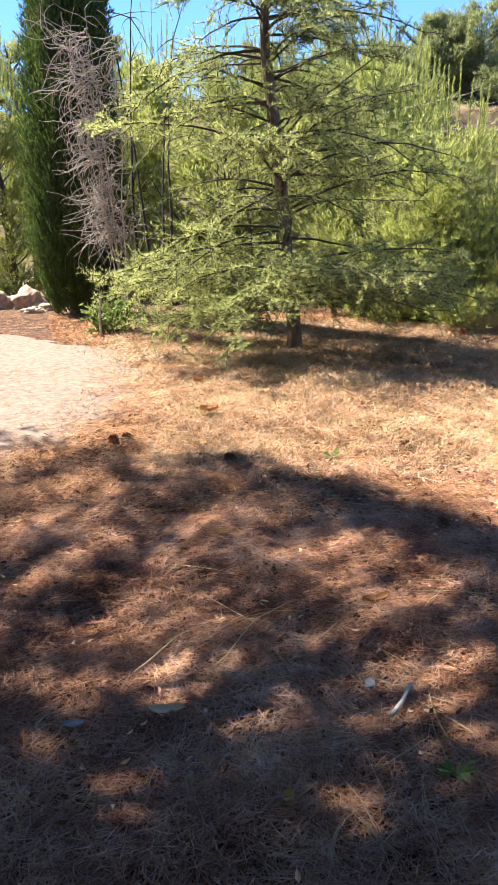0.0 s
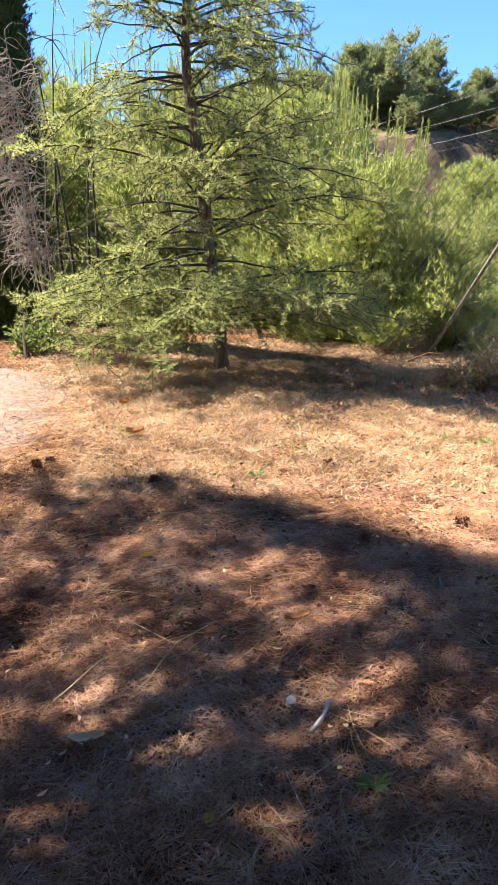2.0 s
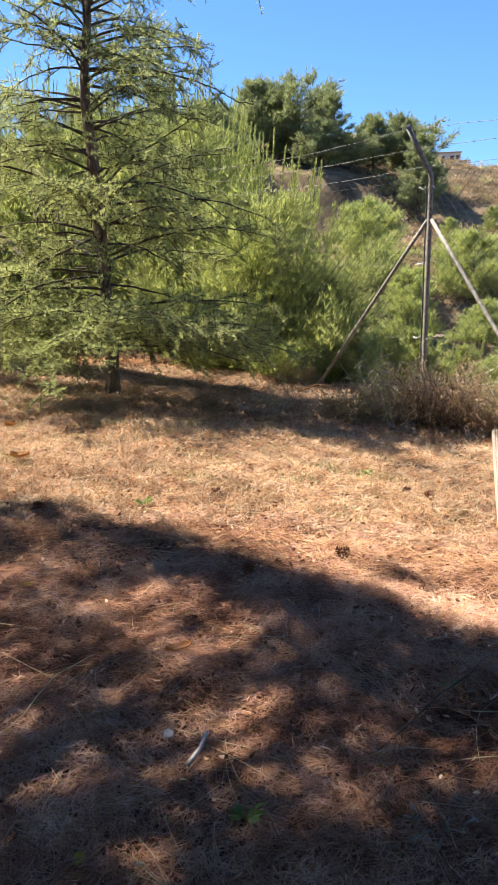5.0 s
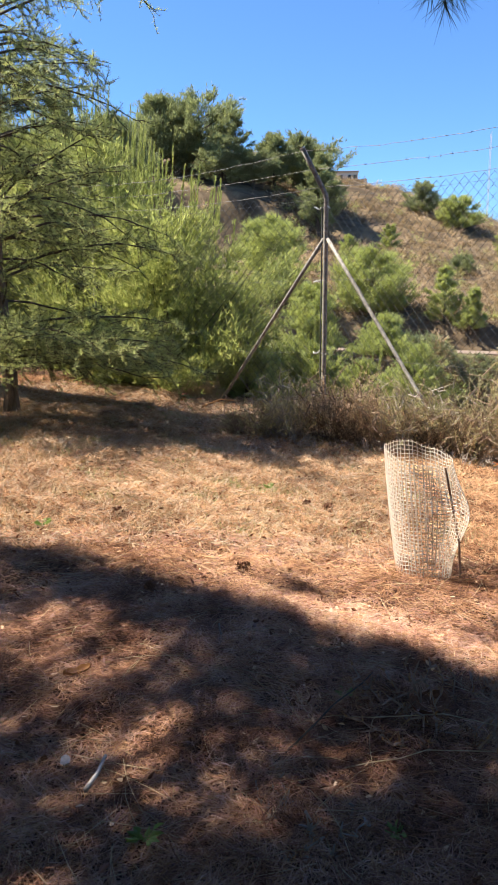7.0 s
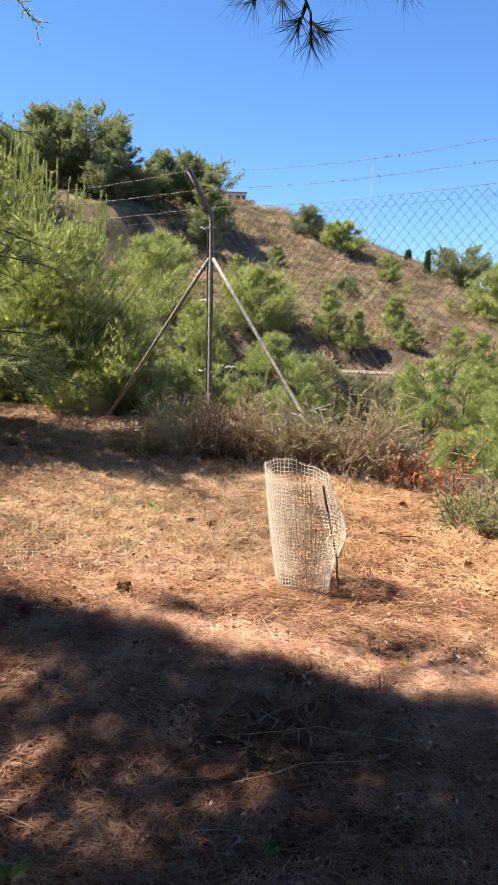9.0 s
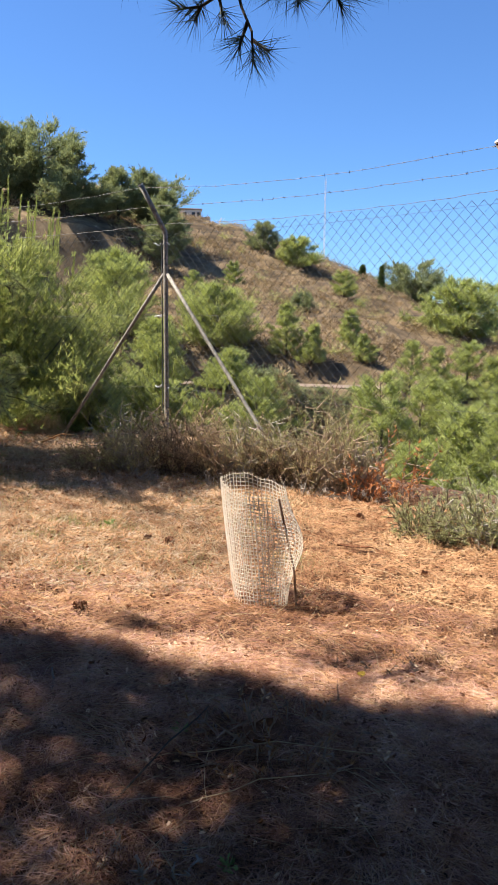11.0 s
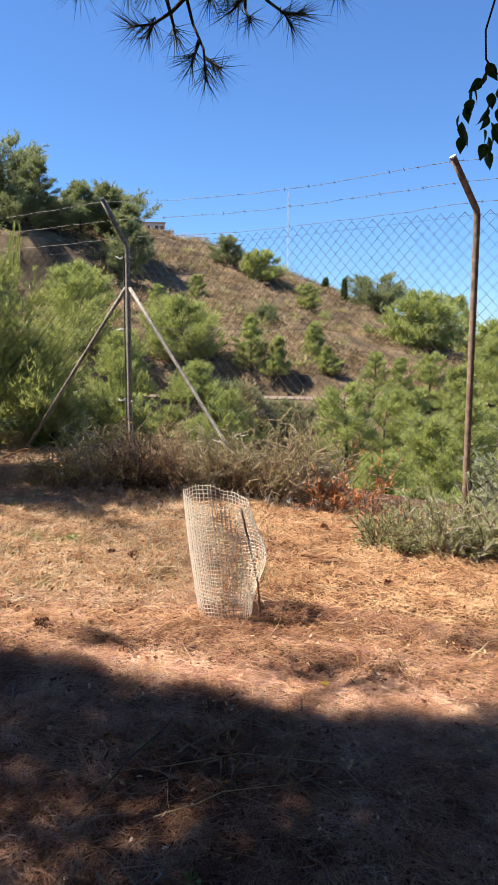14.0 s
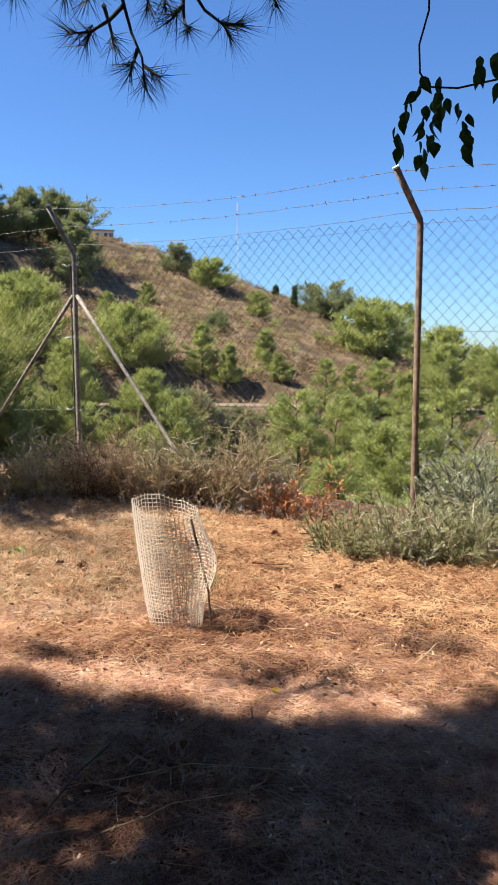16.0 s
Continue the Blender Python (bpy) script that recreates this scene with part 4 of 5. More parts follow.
def barbed(k, frac):
    rng = np.random.default_rng(300 + k)
    for (a, ta), (b, tb) in zip(zip(SPOTS[:-1], [t for _, t in posts[:-1]]), zip(SPOTS[1:], [t for _, t in posts[1:]])):
        pa = np.array([*a, BEND]) + (ta - np.array([*a, BEND])) * frac
        pb = np.array([*b, BEND]) + (tb - np.array([*b, BEND])) * frac
        s = np.linspace(0, 1, 30)[:, None]
        path = pa + (pb - pa) * s + np.array([0, 0, -0.05]) * np.sin(np.pi * s) * (1 + 0.5 * (k == 2)) + rng.normal(size=(30, 3)) * 0.003
        wire = part("barbed_wire", np_mesh("barbed_wire", *tube(path, 0.0017, 4)), M_WIREDARK, fence)
        pieces = []
        p, d = along([path], 0.115, rng)
        for q, e in zip(p, d):
            for _ in range(2):
                w = unit(rng.normal(size=3)) * 0.016
                pieces.append(tube(np.array([q - w, q, q + w]), [0.0008, 0.0022, 0.0008], 4))
        tagged(part("barb", np_mesh("barb", *merge(pieces)), M_WIREDARK, wire), kind="stuff")


for k, frac in enumerate((0.18, 0.56, 0.94)):
    barbed(k, frac)


# ---- tree guard ----
def tree_guard(x, y):
    t = tree("tree_guard", x, y, "cream plastic net tree guard, sagging, on a thin stake", "tree guard")
    cols, rows, h = 46, 34, 0.588
    def at(u, w):
        a = 2 * np.pi * u
        bulge = 1 + 0.52 * np.exp(-((w - 0.58) / 0.27) ** 2) * np.clip(np.cos(a + 0.2), 0, 1) ** 1.5
        r = 0.142 * bulge * (1 - 0.20 * (1 - w) ** 2)
        dent = 1 - 0.10 * np.exp(-((w - 0.45) / 0.2) ** 2) * np.clip(-np.sin(a + 0.6), 0, 1)
        return np.stack([np.cos(a) * r * 1.05 - 0.05 * w, np.sin(a) * r * 0.92 * dent, w * h + (0.022 * np.sin(a) - 0.030 * np.cos(a)) * w + 0.003 * np.sin(9 * a + 5 * w) + 0.004 * np.sin(4 * a) * w], -1)
    pieces = []
    for c in range(cols):
        w = np.linspace(0, 1.012, rows)
        pieces.append(tube(at(np.full_like(w, (c + 0.12 * math.sin(c * 2.1)) / cols), w), 0.0018, 4))
    for r in range(rows):
        u = np.linspace(0, 1, cols + 1)
        pieces.append(tube(at(u, r / (rows - 1) + 0.004 * np.sin(u * 40 + r)), 0.0016, 4))
    part("net", np_mesh("net", *merge(pieces)), M_NET, t)
    part("stake", np_mesh("stake", *tube([[0.165, -0.03, -0.02], [0.15, -0.06, 0.2], [0.075, -0.12, 0.56]], 0.005, 6)), M_RUSTY, t, "thin rusty steel stake")
    t.rotation_euler = (0, 0, radians(-36))


tree_guard(2.03, 2.735)


# ---- overhanging twigs ----
def overhang():
    rng = np.random.default_rng(41)
    def sight(az, el, r):
        return np.array([0.164 + r * math.sin(radians(az)), -0.158 + r * math.cos(radians(az)), EYE + 0.069 + r * math.tan(radians(el))])
    R = 1.75
    t = tagged(new("pine_branch"), "dark pine branch with needle tufts hanging overhead", "branch")
    t.location = sight(29.0, 24, R)
    o = np.array(t.location)
    runs = [[(28.6, 29), (29.1, 24.7), (29.7, 22.8), (30.2, 21.2), (30.9, 19.8), (31.1, 17.9)], [(29.7, 22.8), (28.7, 21.9), (27.3, 21.1), (25.7, 20.9)], [(28.3, 22.7), (28.7, 21.5), (29.0, 20.3)],
            [(30.6, 20.3), (30.0, 18.7)], [(31.0, 19.3), (32.2, 18.6)], [(27.3, 21.1), (26.9, 20.2)], [(34.0, 27), (34.2, 24.2), (35.4, 22.7), (36.7, 21.9), (37.2, 21.2)], [(36.7, 21.9), (38.2, 21.9)],
            [(33.9, 27), (33.9, 24.2), (33.9, 22.2), (34.3, 21.4)], [(33.9, 23), (32.9, 22.0)], [(40.0, 27), (40.2, 24.3), (40.5, 22.9)], [(25.6, 26), (25.7, 22.9)], [(22.2, 25), (22.3, 22.9)], [(31.1, 26), (31.4, 22.6)], [(32.4, 26), (32.6, 22.8)], [(28.0, 26), (27.2, 22.9)]]
    paths = [np.array([sight(a, e, R + rng.normal() * 0.03) for a, e in run]) - o for run in runs]
    part("twig", np_mesh("twig", *merge([tube(p, np.linspace(0.005, 0.002, len(p)), 6) for p in paths])), M_TWIGDARK, t)
    pp, dd = [], []
    for p in paths:
        d = unit(p[-1] - p[-2])
        s = rng.uniform(0, 1, 17)[:, None]
        pp.append(p[-1] - d * 0.05 * s)
        dd.append(np.repeat(d[None], 17, 0) + rng.normal(size=(17, 3)) * 0.25)
    v, f = needles(np.concatenate(pp), np.concatenate(dd), 0.078, 0.0017, 4, 1.05, rng)
    part("needles", np_mesh("needles", v, f), M_NEEDLE_NEAR, t)
    t2 = tagged(new("pine_branch"), "dark pine twig with needle tufts hanging overhead", "branch")
    t2.location = sight(-3, 24, R)
    o = np.array(t2.location)
    paths = [np.array([sight(a, e, R) for a, e in run]) - o for run in ([(-4, 30), (-3.3, 23), (-2.8, 20.3)], [(-3.3, 23), (-1.8, 20.8)])]
    part("twig", np_mesh("twig", *merge([tube(p, np.linspace(0.005, 0.002, len(p)), 6) for p in paths])), M_TWIGDARK, t2)
    pp = np.concatenate([p[-1] - unit(p[-1] - p[-2]) * 0.08 * rng.uniform(0, 1, (18, 1)) for p in paths])
    dd = np.concatenate([np.repeat(unit(p[-1] - p[-2])[None], 18, 0) + rng.normal(size=(18, 3)) * 0.2 for p in paths])
    part("needles", np_mesh("needles", *needles(pp, dd, 0.078, 0.0018, 5, 1.2, rng)), M_NEEDLE_NEAR, t2)
    c = tagged(new("climber_spray"), "hanging spray of dark pointed climber leaves", "branch")
    R = 1.7
    c.location = sight(51, 24, R)
    o = np.array(c.location)
    stem = np.array([sight(a, e, R) for a, e in ((51.0, 30), (51.2, 24.9), (51.2, 22.2), (50.6, 20.3), (50.7, 18.6), (51.4, 17.7), (53.3, 17.5), (55.9, 17.8), (62, 19))]) - o
    part("stem", np_mesh("stem", *tube(stem, 0.0022, 5)), M_TWIGDARK, c)
    pts, dirs = [], []
    for a, e0, e1 in ((49.25, 16.3, 13.7), (49.9, 17.3, 16.2), (50.6, 18.4, 17.4), (51.0, 16.6, 12.8), (51.7, 17.4, 13.8), (52.2, 18.3, 16.0), (53.5, 16.6, 15.9), (53.95, 15.9, 13.4), (54.6, 19.3, 18.3), (55.8, 19.4, 17.5), (57.5, 18, 13.5), (59, 18.5, 14)):
        for e in np.arange(e0, e1, -0.45):
            pts.append(sight(a + rng.normal() * 0.15, e, R + rng.normal() * 0.02) - o)
            dirs.append(np.array([rng.normal() * 0.35, rng.normal() * 0.35, -1.0]))
    v, f = broad_leaves(np.array(pts), np.array(dirs), 0.044, 0.023, rng)
    part("leaves", np_mesh("leaves", v, f), M_VINE, c)


overhang()


# ---- fallen needles ----
def litter(n, r0, r1, az0, az1, length, width, seed, lift=0.028, tilt=0.16, mat=M_LITTER, label="dry orange-brown pine needles lying thick on the ground"):
    rng = np.random.default_rng(seed)
    az = np.radians(rng.uniform(az0, az1, n))
    r = np.sqrt(rng.uniform(r0 ** 2, r1 ** 2, n))
    x, y = r * np.sin(az), r * np.cos(az)
    ok = rng.random(n) < np.clip(0.05 + sm(on_path(x, y), 0.80, 1.03), 0, 1)
    x, y, n = x[ok], y[ok], int(ok.sum())
    a = rng.uniform(0, 2 * np.pi, n)
    z = ground_z(x, y) + rng.uniform(0.0, lift, n) * (0.5 + 0.8 * np.sin(x * 5.1 + 2 * np.sin(y * 3)) ** 2)
    d = np.stack([np.cos(a), np.sin(a), rng.normal(size=n) * tilt], -1) * (length * rng.uniform(0.4, 1.1, n))[:, None]
    p = np.stack([x, y, z], -1)
    w = np.stack([-np.sin(a), np.cos(a), rng.normal(size=n) * 0.5], -1) * width / 2
    bend = np.stack([-np.sin(a), np.cos(a), np.full(n, 0.25)], -1) * (length * 0.10 * rng.normal(size=n))[:, None]
    if r0 < 3:
        v, f = np.stack([p - d / 2, p + bend + w, p + d / 2, p + bend - w], 1).reshape(-1, 3), np.arange(4 * n).reshape(-1, 4)
    else:
        v, f = np.stack([p - d / 2 - w, p - d / 2 + w, p + d / 2], 1).reshape(-1, 3), np.arange(3 * n).reshape(-1, 3)
    tagged(part("needle_litter", np_mesh("needle_litter", v, f), mat), label, "needle litter", kind="stuff")


litter(90000, 1.0, 3.3, -26, 66, 0.085, 0.0020, 61, 0.040, 0.22)
litter(65000, 1.0, 2.9, -26, 66, 0.085, 0.0020, 65, 0.040, 0.22, M_LITTERNEAR, "red-brown pine needles lying thick on the ground")
litter(54000, 1.0, 3.6, -26, 66, 0.08, 0.0019, 64, 0.045, 0.30, M_LITTERGREY, "weathered grey pine needles on top of the litter")
litter(220000, 3.2, 6.3, -26, 64, 0.085, 0.0031, 62, 0.035, 0.35)
litter(80000, 6.3, 10.0, -14, 44, 0.09, 0.0055, 63, 0.035, 0.4)

litter(34000, 3.4, 5.8, -8, 34, 0.09, 0.0034, 67, 0.035, 0.4, M_LITTERPALE, "bleached straw-coloured needles on the sunlit litter")
litter(42000, 5.6, 9.2, -10, 32, 0.10, 0.0055, 66, 0.035, 0.4, M_LITTERPALE, "bleached grey straw and needles under the cedar")


def dry_grass(n, r0, r1, az0, az1, height, mat, seed, label, clumps=200):
    rng = np.random.default_rng(seed)
    caz, cr = np.radians(rng.uniform(az0, az1, clumps)), np.sqrt(rng.uniform(r0 ** 2, r1 ** 2, clumps))
    k = rng.integers(0, clumps, n)
    x = cr[k] * np.sin(caz[k]) + rng.normal(size=n) * 0.10
    y = cr[k] * np.cos(caz[k]) + rng.normal(size=n) * 0.10
    ok = on_path(x, y) > 1.0
    x, y = x[ok], y[ok]
    p = np.stack([x, y, ground_z(x, y)], -1)
    v, f = needles(p, np.repeat([[0, 0, 1.0]], len(p), 0), height, 0.004, 1, 1.25, rng)
    tagged(part("dry_grass", np_mesh("dry_grass", v, f), mat), label, "grass", kind="stuff")


def straws(n, seed):
    """Longer pale stalks strewn over the needles."""
    rng = np.random.default_rng(seed)
    pieces = []
    for _ in range(n):
        az, r = rng.uniform(-8, 60), rng.uniform(1.2, 6.0)
        x, y = polar(az, r)
        if on_path(np.array(x), np.array(y)) < 1:
            continue
        a, ln = rng.uniform(0, 2 * np.pi), rng.uniform(0.10, 0.34)
        s = np.linspace(-0.5, 0.5, 5)
        q = np.stack([x + math.cos(a) * ln * s - math.sin(a) * 0.3 * ln * s ** 2, y + math.sin(a) * ln * s + math.cos(a) * 0.3 * ln * s ** 2], -1)
        z = ground_z(q[:, 0], q[:, 1]) + 0.012 + rng.uniform(0, 0.10) * ln * (1 - 4 * s ** 2) + rng.normal() * 0.06 * ln * s
        pieces.append(tube(np.c_[q, z], 0.0008 + 0.00012 * r, 3))
    tagged(part("straw", np_mesh("straw", *merge(pieces)), M_STRAW), "pale dry stalks strewn over the needles", "straw", kind="stuff")


straws(1300, 73)


def crumbs(n, seed, mat, far, length, label):
    """Small scraps strewn over the litter: cone scales, twig ends, bark and chips."""
    rng = np.random.default_rng(seed)
    az, r = np.radians(rng.uniform(-20, 62, n)), np.sqrt(rng.uniform(1.0, far ** 2, n))
    x, y = r * np.sin(az), r * np.cos(az)
    ok = on_path(x, y) > 1.0
    x, y, n = x[ok], y[ok], int(ok.sum())
    p = np.stack([x, y, ground_z(x, y) + rng.uniform(0.018, 0.034, n)], -1)
    v, f = leaves(p, rng.normal(size=(n, 3)) * [1, 1, 0.4], length, length * 0.45, rng)
    tagged(part("litter_scrap", np_mesh("litter_scrap", v, f), mat), label, "litter", kind="stuff")


crumbs(3000, 74, M_BARKCHIP, 6.8, 0.026, "dark scraps of bark and cone scales in the litter")
crumbs(420, 75, M_TANLEAF, 3.6, 0.024, "pale tan scraps of leaf and husk on the needles")
crumbs(260, 76, M_LITTERGREY, 3.2, 0.030, "grey-brown husks lying on the needles")
dry_grass(36000, 3.5, 7.6, -8, 40, 0.075, M_STRAW, 71, "bleached dry grass stalks among the needles", 600)
dry_grass(9000, 3.6, 7.8, -4, 40, 0.055, M_GREEN, 72, "sparse green grass shoots among the needles", 60)


# ---- small things on the ground ----
def on_ground(name, x, y, label, category, group="", turn=0.0, lift=0.0):
    ob = new(name)
    ob.location, ob.rotation_euler = (x, y, gz(x, y) + lift), (0, 0, turn)
    return tagged(ob, label, category, group)


def cone_meshes():
    rng = np.random.default_rng(81)
    bm = bmesh.new()
    bmesh.ops.create_uvsphere(bm, u_segments=10, v_segments=8, radius=0.018)
    for v in bm.verts:
        v.co.x *= 1.6
    core = bpy.data.meshes.new("core")
    bm.to_mesh(core)
    bm.free()
    n = 70
    s = (np.arange(n) + 0.5) / n
    a = np.arange(n) * 2.39996
    rad = 0.020 * np.sin(np.pi * (0.08 + 0.86 * s)) ** 0.7
    p = np.stack([(s - 0.5) * 0.060, np.cos(a) * rad * 0.6, np.sin(a) * rad * 0.6], -1)
    d = np.stack([0.6 * (s - 0.25), np.cos(a), np.sin(a)], -1)
    v, f = leaves(p, d, 0.021, 0.018, rng)
    return core, np_mesh("scales", v, f)


CORE, SCALES = cone_meshes()
for n, (x, y, k) in enumerate(((1.19, 2.89, 1.1), (0.73, 2.73, 0.9), (0.81, 3.79, 0.9), (-0.72, 3.90, 1.2), (2.03, 3.73, 1.2), (3.12, 2.76, 0.8), (3.65, 3.92, 1.1), (-0.10, 3.63, 1), (-0.66, 3.97, 1), (1.95, 3.85, 0.9))):
    c = on_ground("pine_cone", x, y, "brown open pine cone lying on the needles", "pine cone", "pine cones", n * 1.7, 0.018 + 0.014 * k)
    c.scale = (0.85 * k, 0.85 * k, 0.85 * k)
    part("core", CORE, M_CONE, c)
    tagged(part("scale", SCALES, M_CONE, c), kind="stuff")


def flake(name, x, y, length, width, mat, label, turn, curl=0.02, seed=0, category="leaf"):
    """A curled leaf or chip of bark with thickness."""
    rng = np.random.default_rng(seed)
    u, w = np.meshgrid(np.linspace(-1, 1, 9), np.linspace(-1, 1, 5), indexing="ij")
    shape = np.sqrt(np.maximum(0.02, 1 - np.abs(u) ** 2.4)) * (1 + 0.1 * rng.normal(size=u.shape))
    top = np.stack([u * length / 2, w * width / 2 * shape, 0.010 + curl * (w ** 2 * 0.6 + 0.4 * u ** 2) + rng.normal(size=u.shape) * 0.0015], -1).reshape(-1, 3)
    v = np.concatenate([top, top - [0, 0, 0.002]])
    i, j = np.meshgrid(np.arange(8), np.arange(4), indexing="ij")
    q = np.stack([i * 5 + j, (i + 1) * 5 + j, (i + 1) * 5 + j + 1, i * 5 + j + 1], -1).reshape(-1, 4)
    ob = part(name, np_mesh(name, v, np.concatenate([q, q[:, ::-1] + 45])), mat, smooth=True)
    ob.location, ob.rotation_euler = (x, y, gz(x, y) + 0.030), (0.08, 0.06, turn)
    return tagged(ob, label, category)


M_CHIP = simple("grey_wood_chip", (0.30, 0.27, 0.25), (0.52, 0.48, 0.45), 40, 0.9)
flake("dry_leaf", -0.24, 1.58, 0.085, 0.032, M_TANLEAF, "curled tan dry leaf on the needles", 0.1, 0.012, 1)
flake("wood_chip", 0.26, 1.67, 0.05, 0.024, M_CHIP, "small grey chip of wood on the needles", 1.4, 0.003, 2, "wood chip")
flake("wood_chip", -0.45, 1.53, 0.05, 0.022, M_CHIP, "small grey chip of wood on the needles", 0.1, 0.003, 3, "wood chip")
flake("dry_leaf", -0.23, 4.50, 0.11, 0.07, M_DRYLEAF, "large orange-brown dry leaf on the litter", 0.2, 0.04, 4)
flake("dry_leaf", -0.34, 5.44, 0.09, 0.06, M_DRYLEAF, "orange-brown dry leaf on the litter", 0.7, 0.04, 5)
flake("dry_leaf", 0.35, 2.09, 0.09, 0.035, M_DRYLEAF, "brown curled dry leaf on the litter", 0.3, 0.02, 6)
flake("yellow_leaf", 0.03, 1.28, 0.035, 0.022, M_YELLOW, "small yellow fallen leaf", 1.2, 0.006, 7)
flake("yellow_leaf", -0.12, 2.64, 0.05, 0.03, M_YELLOW, "small yellow fallen leaf", 0.4, 0.006, 8)
flake("bark_piece", 1.32, 1.65, 0.15, 0.10, M_BARKCHIP, "dark red-brown piece of pine bark in the shade", 0.5, 0.03, 9, "bark")
flake("yellow_leaf", 1.89, 1.86, 0.032, 0.028, M_YELLOW, "small pale yellow fruit-like leaf on the needles", 0.4, 0.012, 10)
flake("bark_piece", 3.07, 3.29, 0.22, 0.03, M_BARKCHIP, "long red-brown strip of bark on the litter", -0.6, 0.01, 12, "bark")


def stick(x, y, length, radius, turn, mat, label, seed, rise=0.03, bend=0.12):
    rng = np.random.default_rng(seed)
    s = np.linspace(-0.5, 0.5, 7)
    path = np.stack([s * length, bend * length * (s ** 2 - 0.1) + rng.normal(size=7) * 0.006 * length, rise * (0.5 - np.abs(s)) + radius + 0.028], -1)
    ob = part("stick", np_mesh("stick", *tube(path, radius * np.linspace(1, 0.6, 7), 7)), mat, smooth=True)
    ob.location, ob.rotation_euler = (x, y, gz(x, y)), (0, 0, turn)
    return tagged(ob, label, "stick", "fallen sticks")


stick(0.33, 1.61, 0.14, 0.0065, 1.05, M_CHIP, "short grey stick on the needles", 1, 0.0)
stick(0.87, 2.26, 0.17, 0.0055, 1.25, M_BARK, "short brown stick on the needles", 2, 0.0)
stick(-0.02, 1.94, 0.45, 0.002, 1.0, M_STRAW, "long thin pale stalk arching over the needles", 3, 0.10)
stick(-0.23, 1.90, 0.35, 0.002, 0.9, M_STRAW, "long thin pale stalk arching over the needles", 4, 0.06)
stick(1.31, 1.56, 0.60, 0.0018, -0.55, M_STRAW, "long thin pale stalk arching over the needles", 5, 0.10)
stick(1.17, 1.44, 0.45, 0.0018, -0.2, M_STRAW, "long thin pale stalk arching over the needles", 6, 0.08)
stick(1.02, 1.70, 0.6, 0.003, 0.6, M_TWIGDARK, "thin dark twig on the needles", 7, 0.08)
stick(2.82, 1.85, 0.4, 0.003, 0.2, M_STRAW, "long thin pale stalk arching over the needles", 8, 0.08)
stick(0.15, 2.82, 0.25, 0.0025, 1.5, M_BARK, "thin brown stick on the needles", 9, 0.05)
stick(2.67, 7.58, 0.55, 0.010, 0.5, M_DRYLEAF, "broken orange-brown stick leaning at the brace", 12, 0.1)


def weed(x, y, size, seed):
    rng = np.random.default_rng(seed)
    t = on_ground("weed", x, y, "small fresh green weed in the litter", "weed", "weeds", 0.0, 0.02)
    a = rng.uniform(0, 2 * np.pi, 14)
    p = np.stack([np.cos(a), np.sin(a), np.ones(14)], -1) * size * rng.uniform(0.1, 0.5, (14, 1))
    d = np.stack([np.cos(a), np.sin(a), np.full(14, 0.35)], -1)
    part("leaves", np_mesh("leaves", *leaves(p, d, size * 0.7, size * 0.4, rng)), M_GREEN, t)
    part("stalk", np_mesh("stalk", *merge([tube(np.array([[0, 0, 0], q * 0.6 + [0, 0, 0.004], q]), 0.0012, 4) for q in p])), M_GREEN, t)


weed(0.39, 1.36, 0.042, 1)
weed(0.95, 1.23, 0.028, 2)
weed(1.87, 4.23, 0.04, 3)
weed(0.41, 3.65, 0.045, 4)
weed(1.12, 1.80, 0.03, 5)


# ---- beside the path ----
def rock(x, y, sx, sy, sz, seed):
    rng = np.random.default_rng(seed)
    bm = bmesh.new()
    bmesh.ops.create_icosphere(bm, subdivisions=4, radius=1)
    for v in bm.verts:
        k = 1 + 0.40 * noise.noise(v.co * 1.3 + Vector((seed, 0, 0))) + 0.22 * noise.noise(v.co * 3.7 + Vector((0, seed, 0))) + 0.08 * noise.noise(v.co * 9.0)
        v.co = Vector((v.co.x * sx * k, v.co.y * sy * k, max(-0.25, v.co.z) * sz * k))
    ob = part("rock", bm, M_ROCK, smooth=True)
    ob.location = (x, y, gz(x, y) + sz * 0.1)
    ob.rotation_euler = (0, 0, rng.uniform(0, 3))
    tagged(ob, "tan boulder beside the gravel path", "rock", "rocks by the path")


rock(-3.0, 10.9, 0.30, 0.24, 0.24, 1)
rock(-2.62, 10.5, 0.17, 0.14, 0.10, 2)
rock(-2.75, 10.2, 0.16, 0.12, 0.07, 3)
rock(-3.45, 10.8, 0.30, 0.25, 0.22, 4)
pale = on_ground("marker_stake", -1.45, 7.85, "thin pale wooden stake beside the path", "stake")
part("shaft", np_mesh("shaft", *tube(np.array([[0, 0, -0.05], [0.005, 0, 0.2], [0.05, 0, 0.48]]), 0.012, 8)), M_CHIP, pale)
pot = on_ground("terracotta_pot", 2.36, 7.95, "small weathered terracotta pot under the young pine", "pot")
pot.scale = (0.5, 0.5, 0.5)
s = np.array([[0.06, 0.0], [0.075, 0.06], [0.088, 0.125], [0.098, 0.13], [0.098, 0.155], [0.088, 0.155], [0.080, 0.12], [0.0, 0.11]])
ang = np.linspace(0, 2 * np.pi, 20, endpoint=False)
v = np.concatenate([np.stack([np.cos(ang) * r_, np.sin(ang) * r_, np.full(20, z_)], -1) for r_, z_ in s])
i, j = np.meshgrid(np.arange(len(s) - 1), np.arange(20), indexing="ij")
part("body", np_mesh("body", v, np.stack([i * 20 + j, i * 20 + (j + 1) % 20, (i + 1) * 20 + (j + 1) % 20, (i + 1) * 20 + j], -1).reshape(-1, 4)), M_POT, pot, smooth=True)


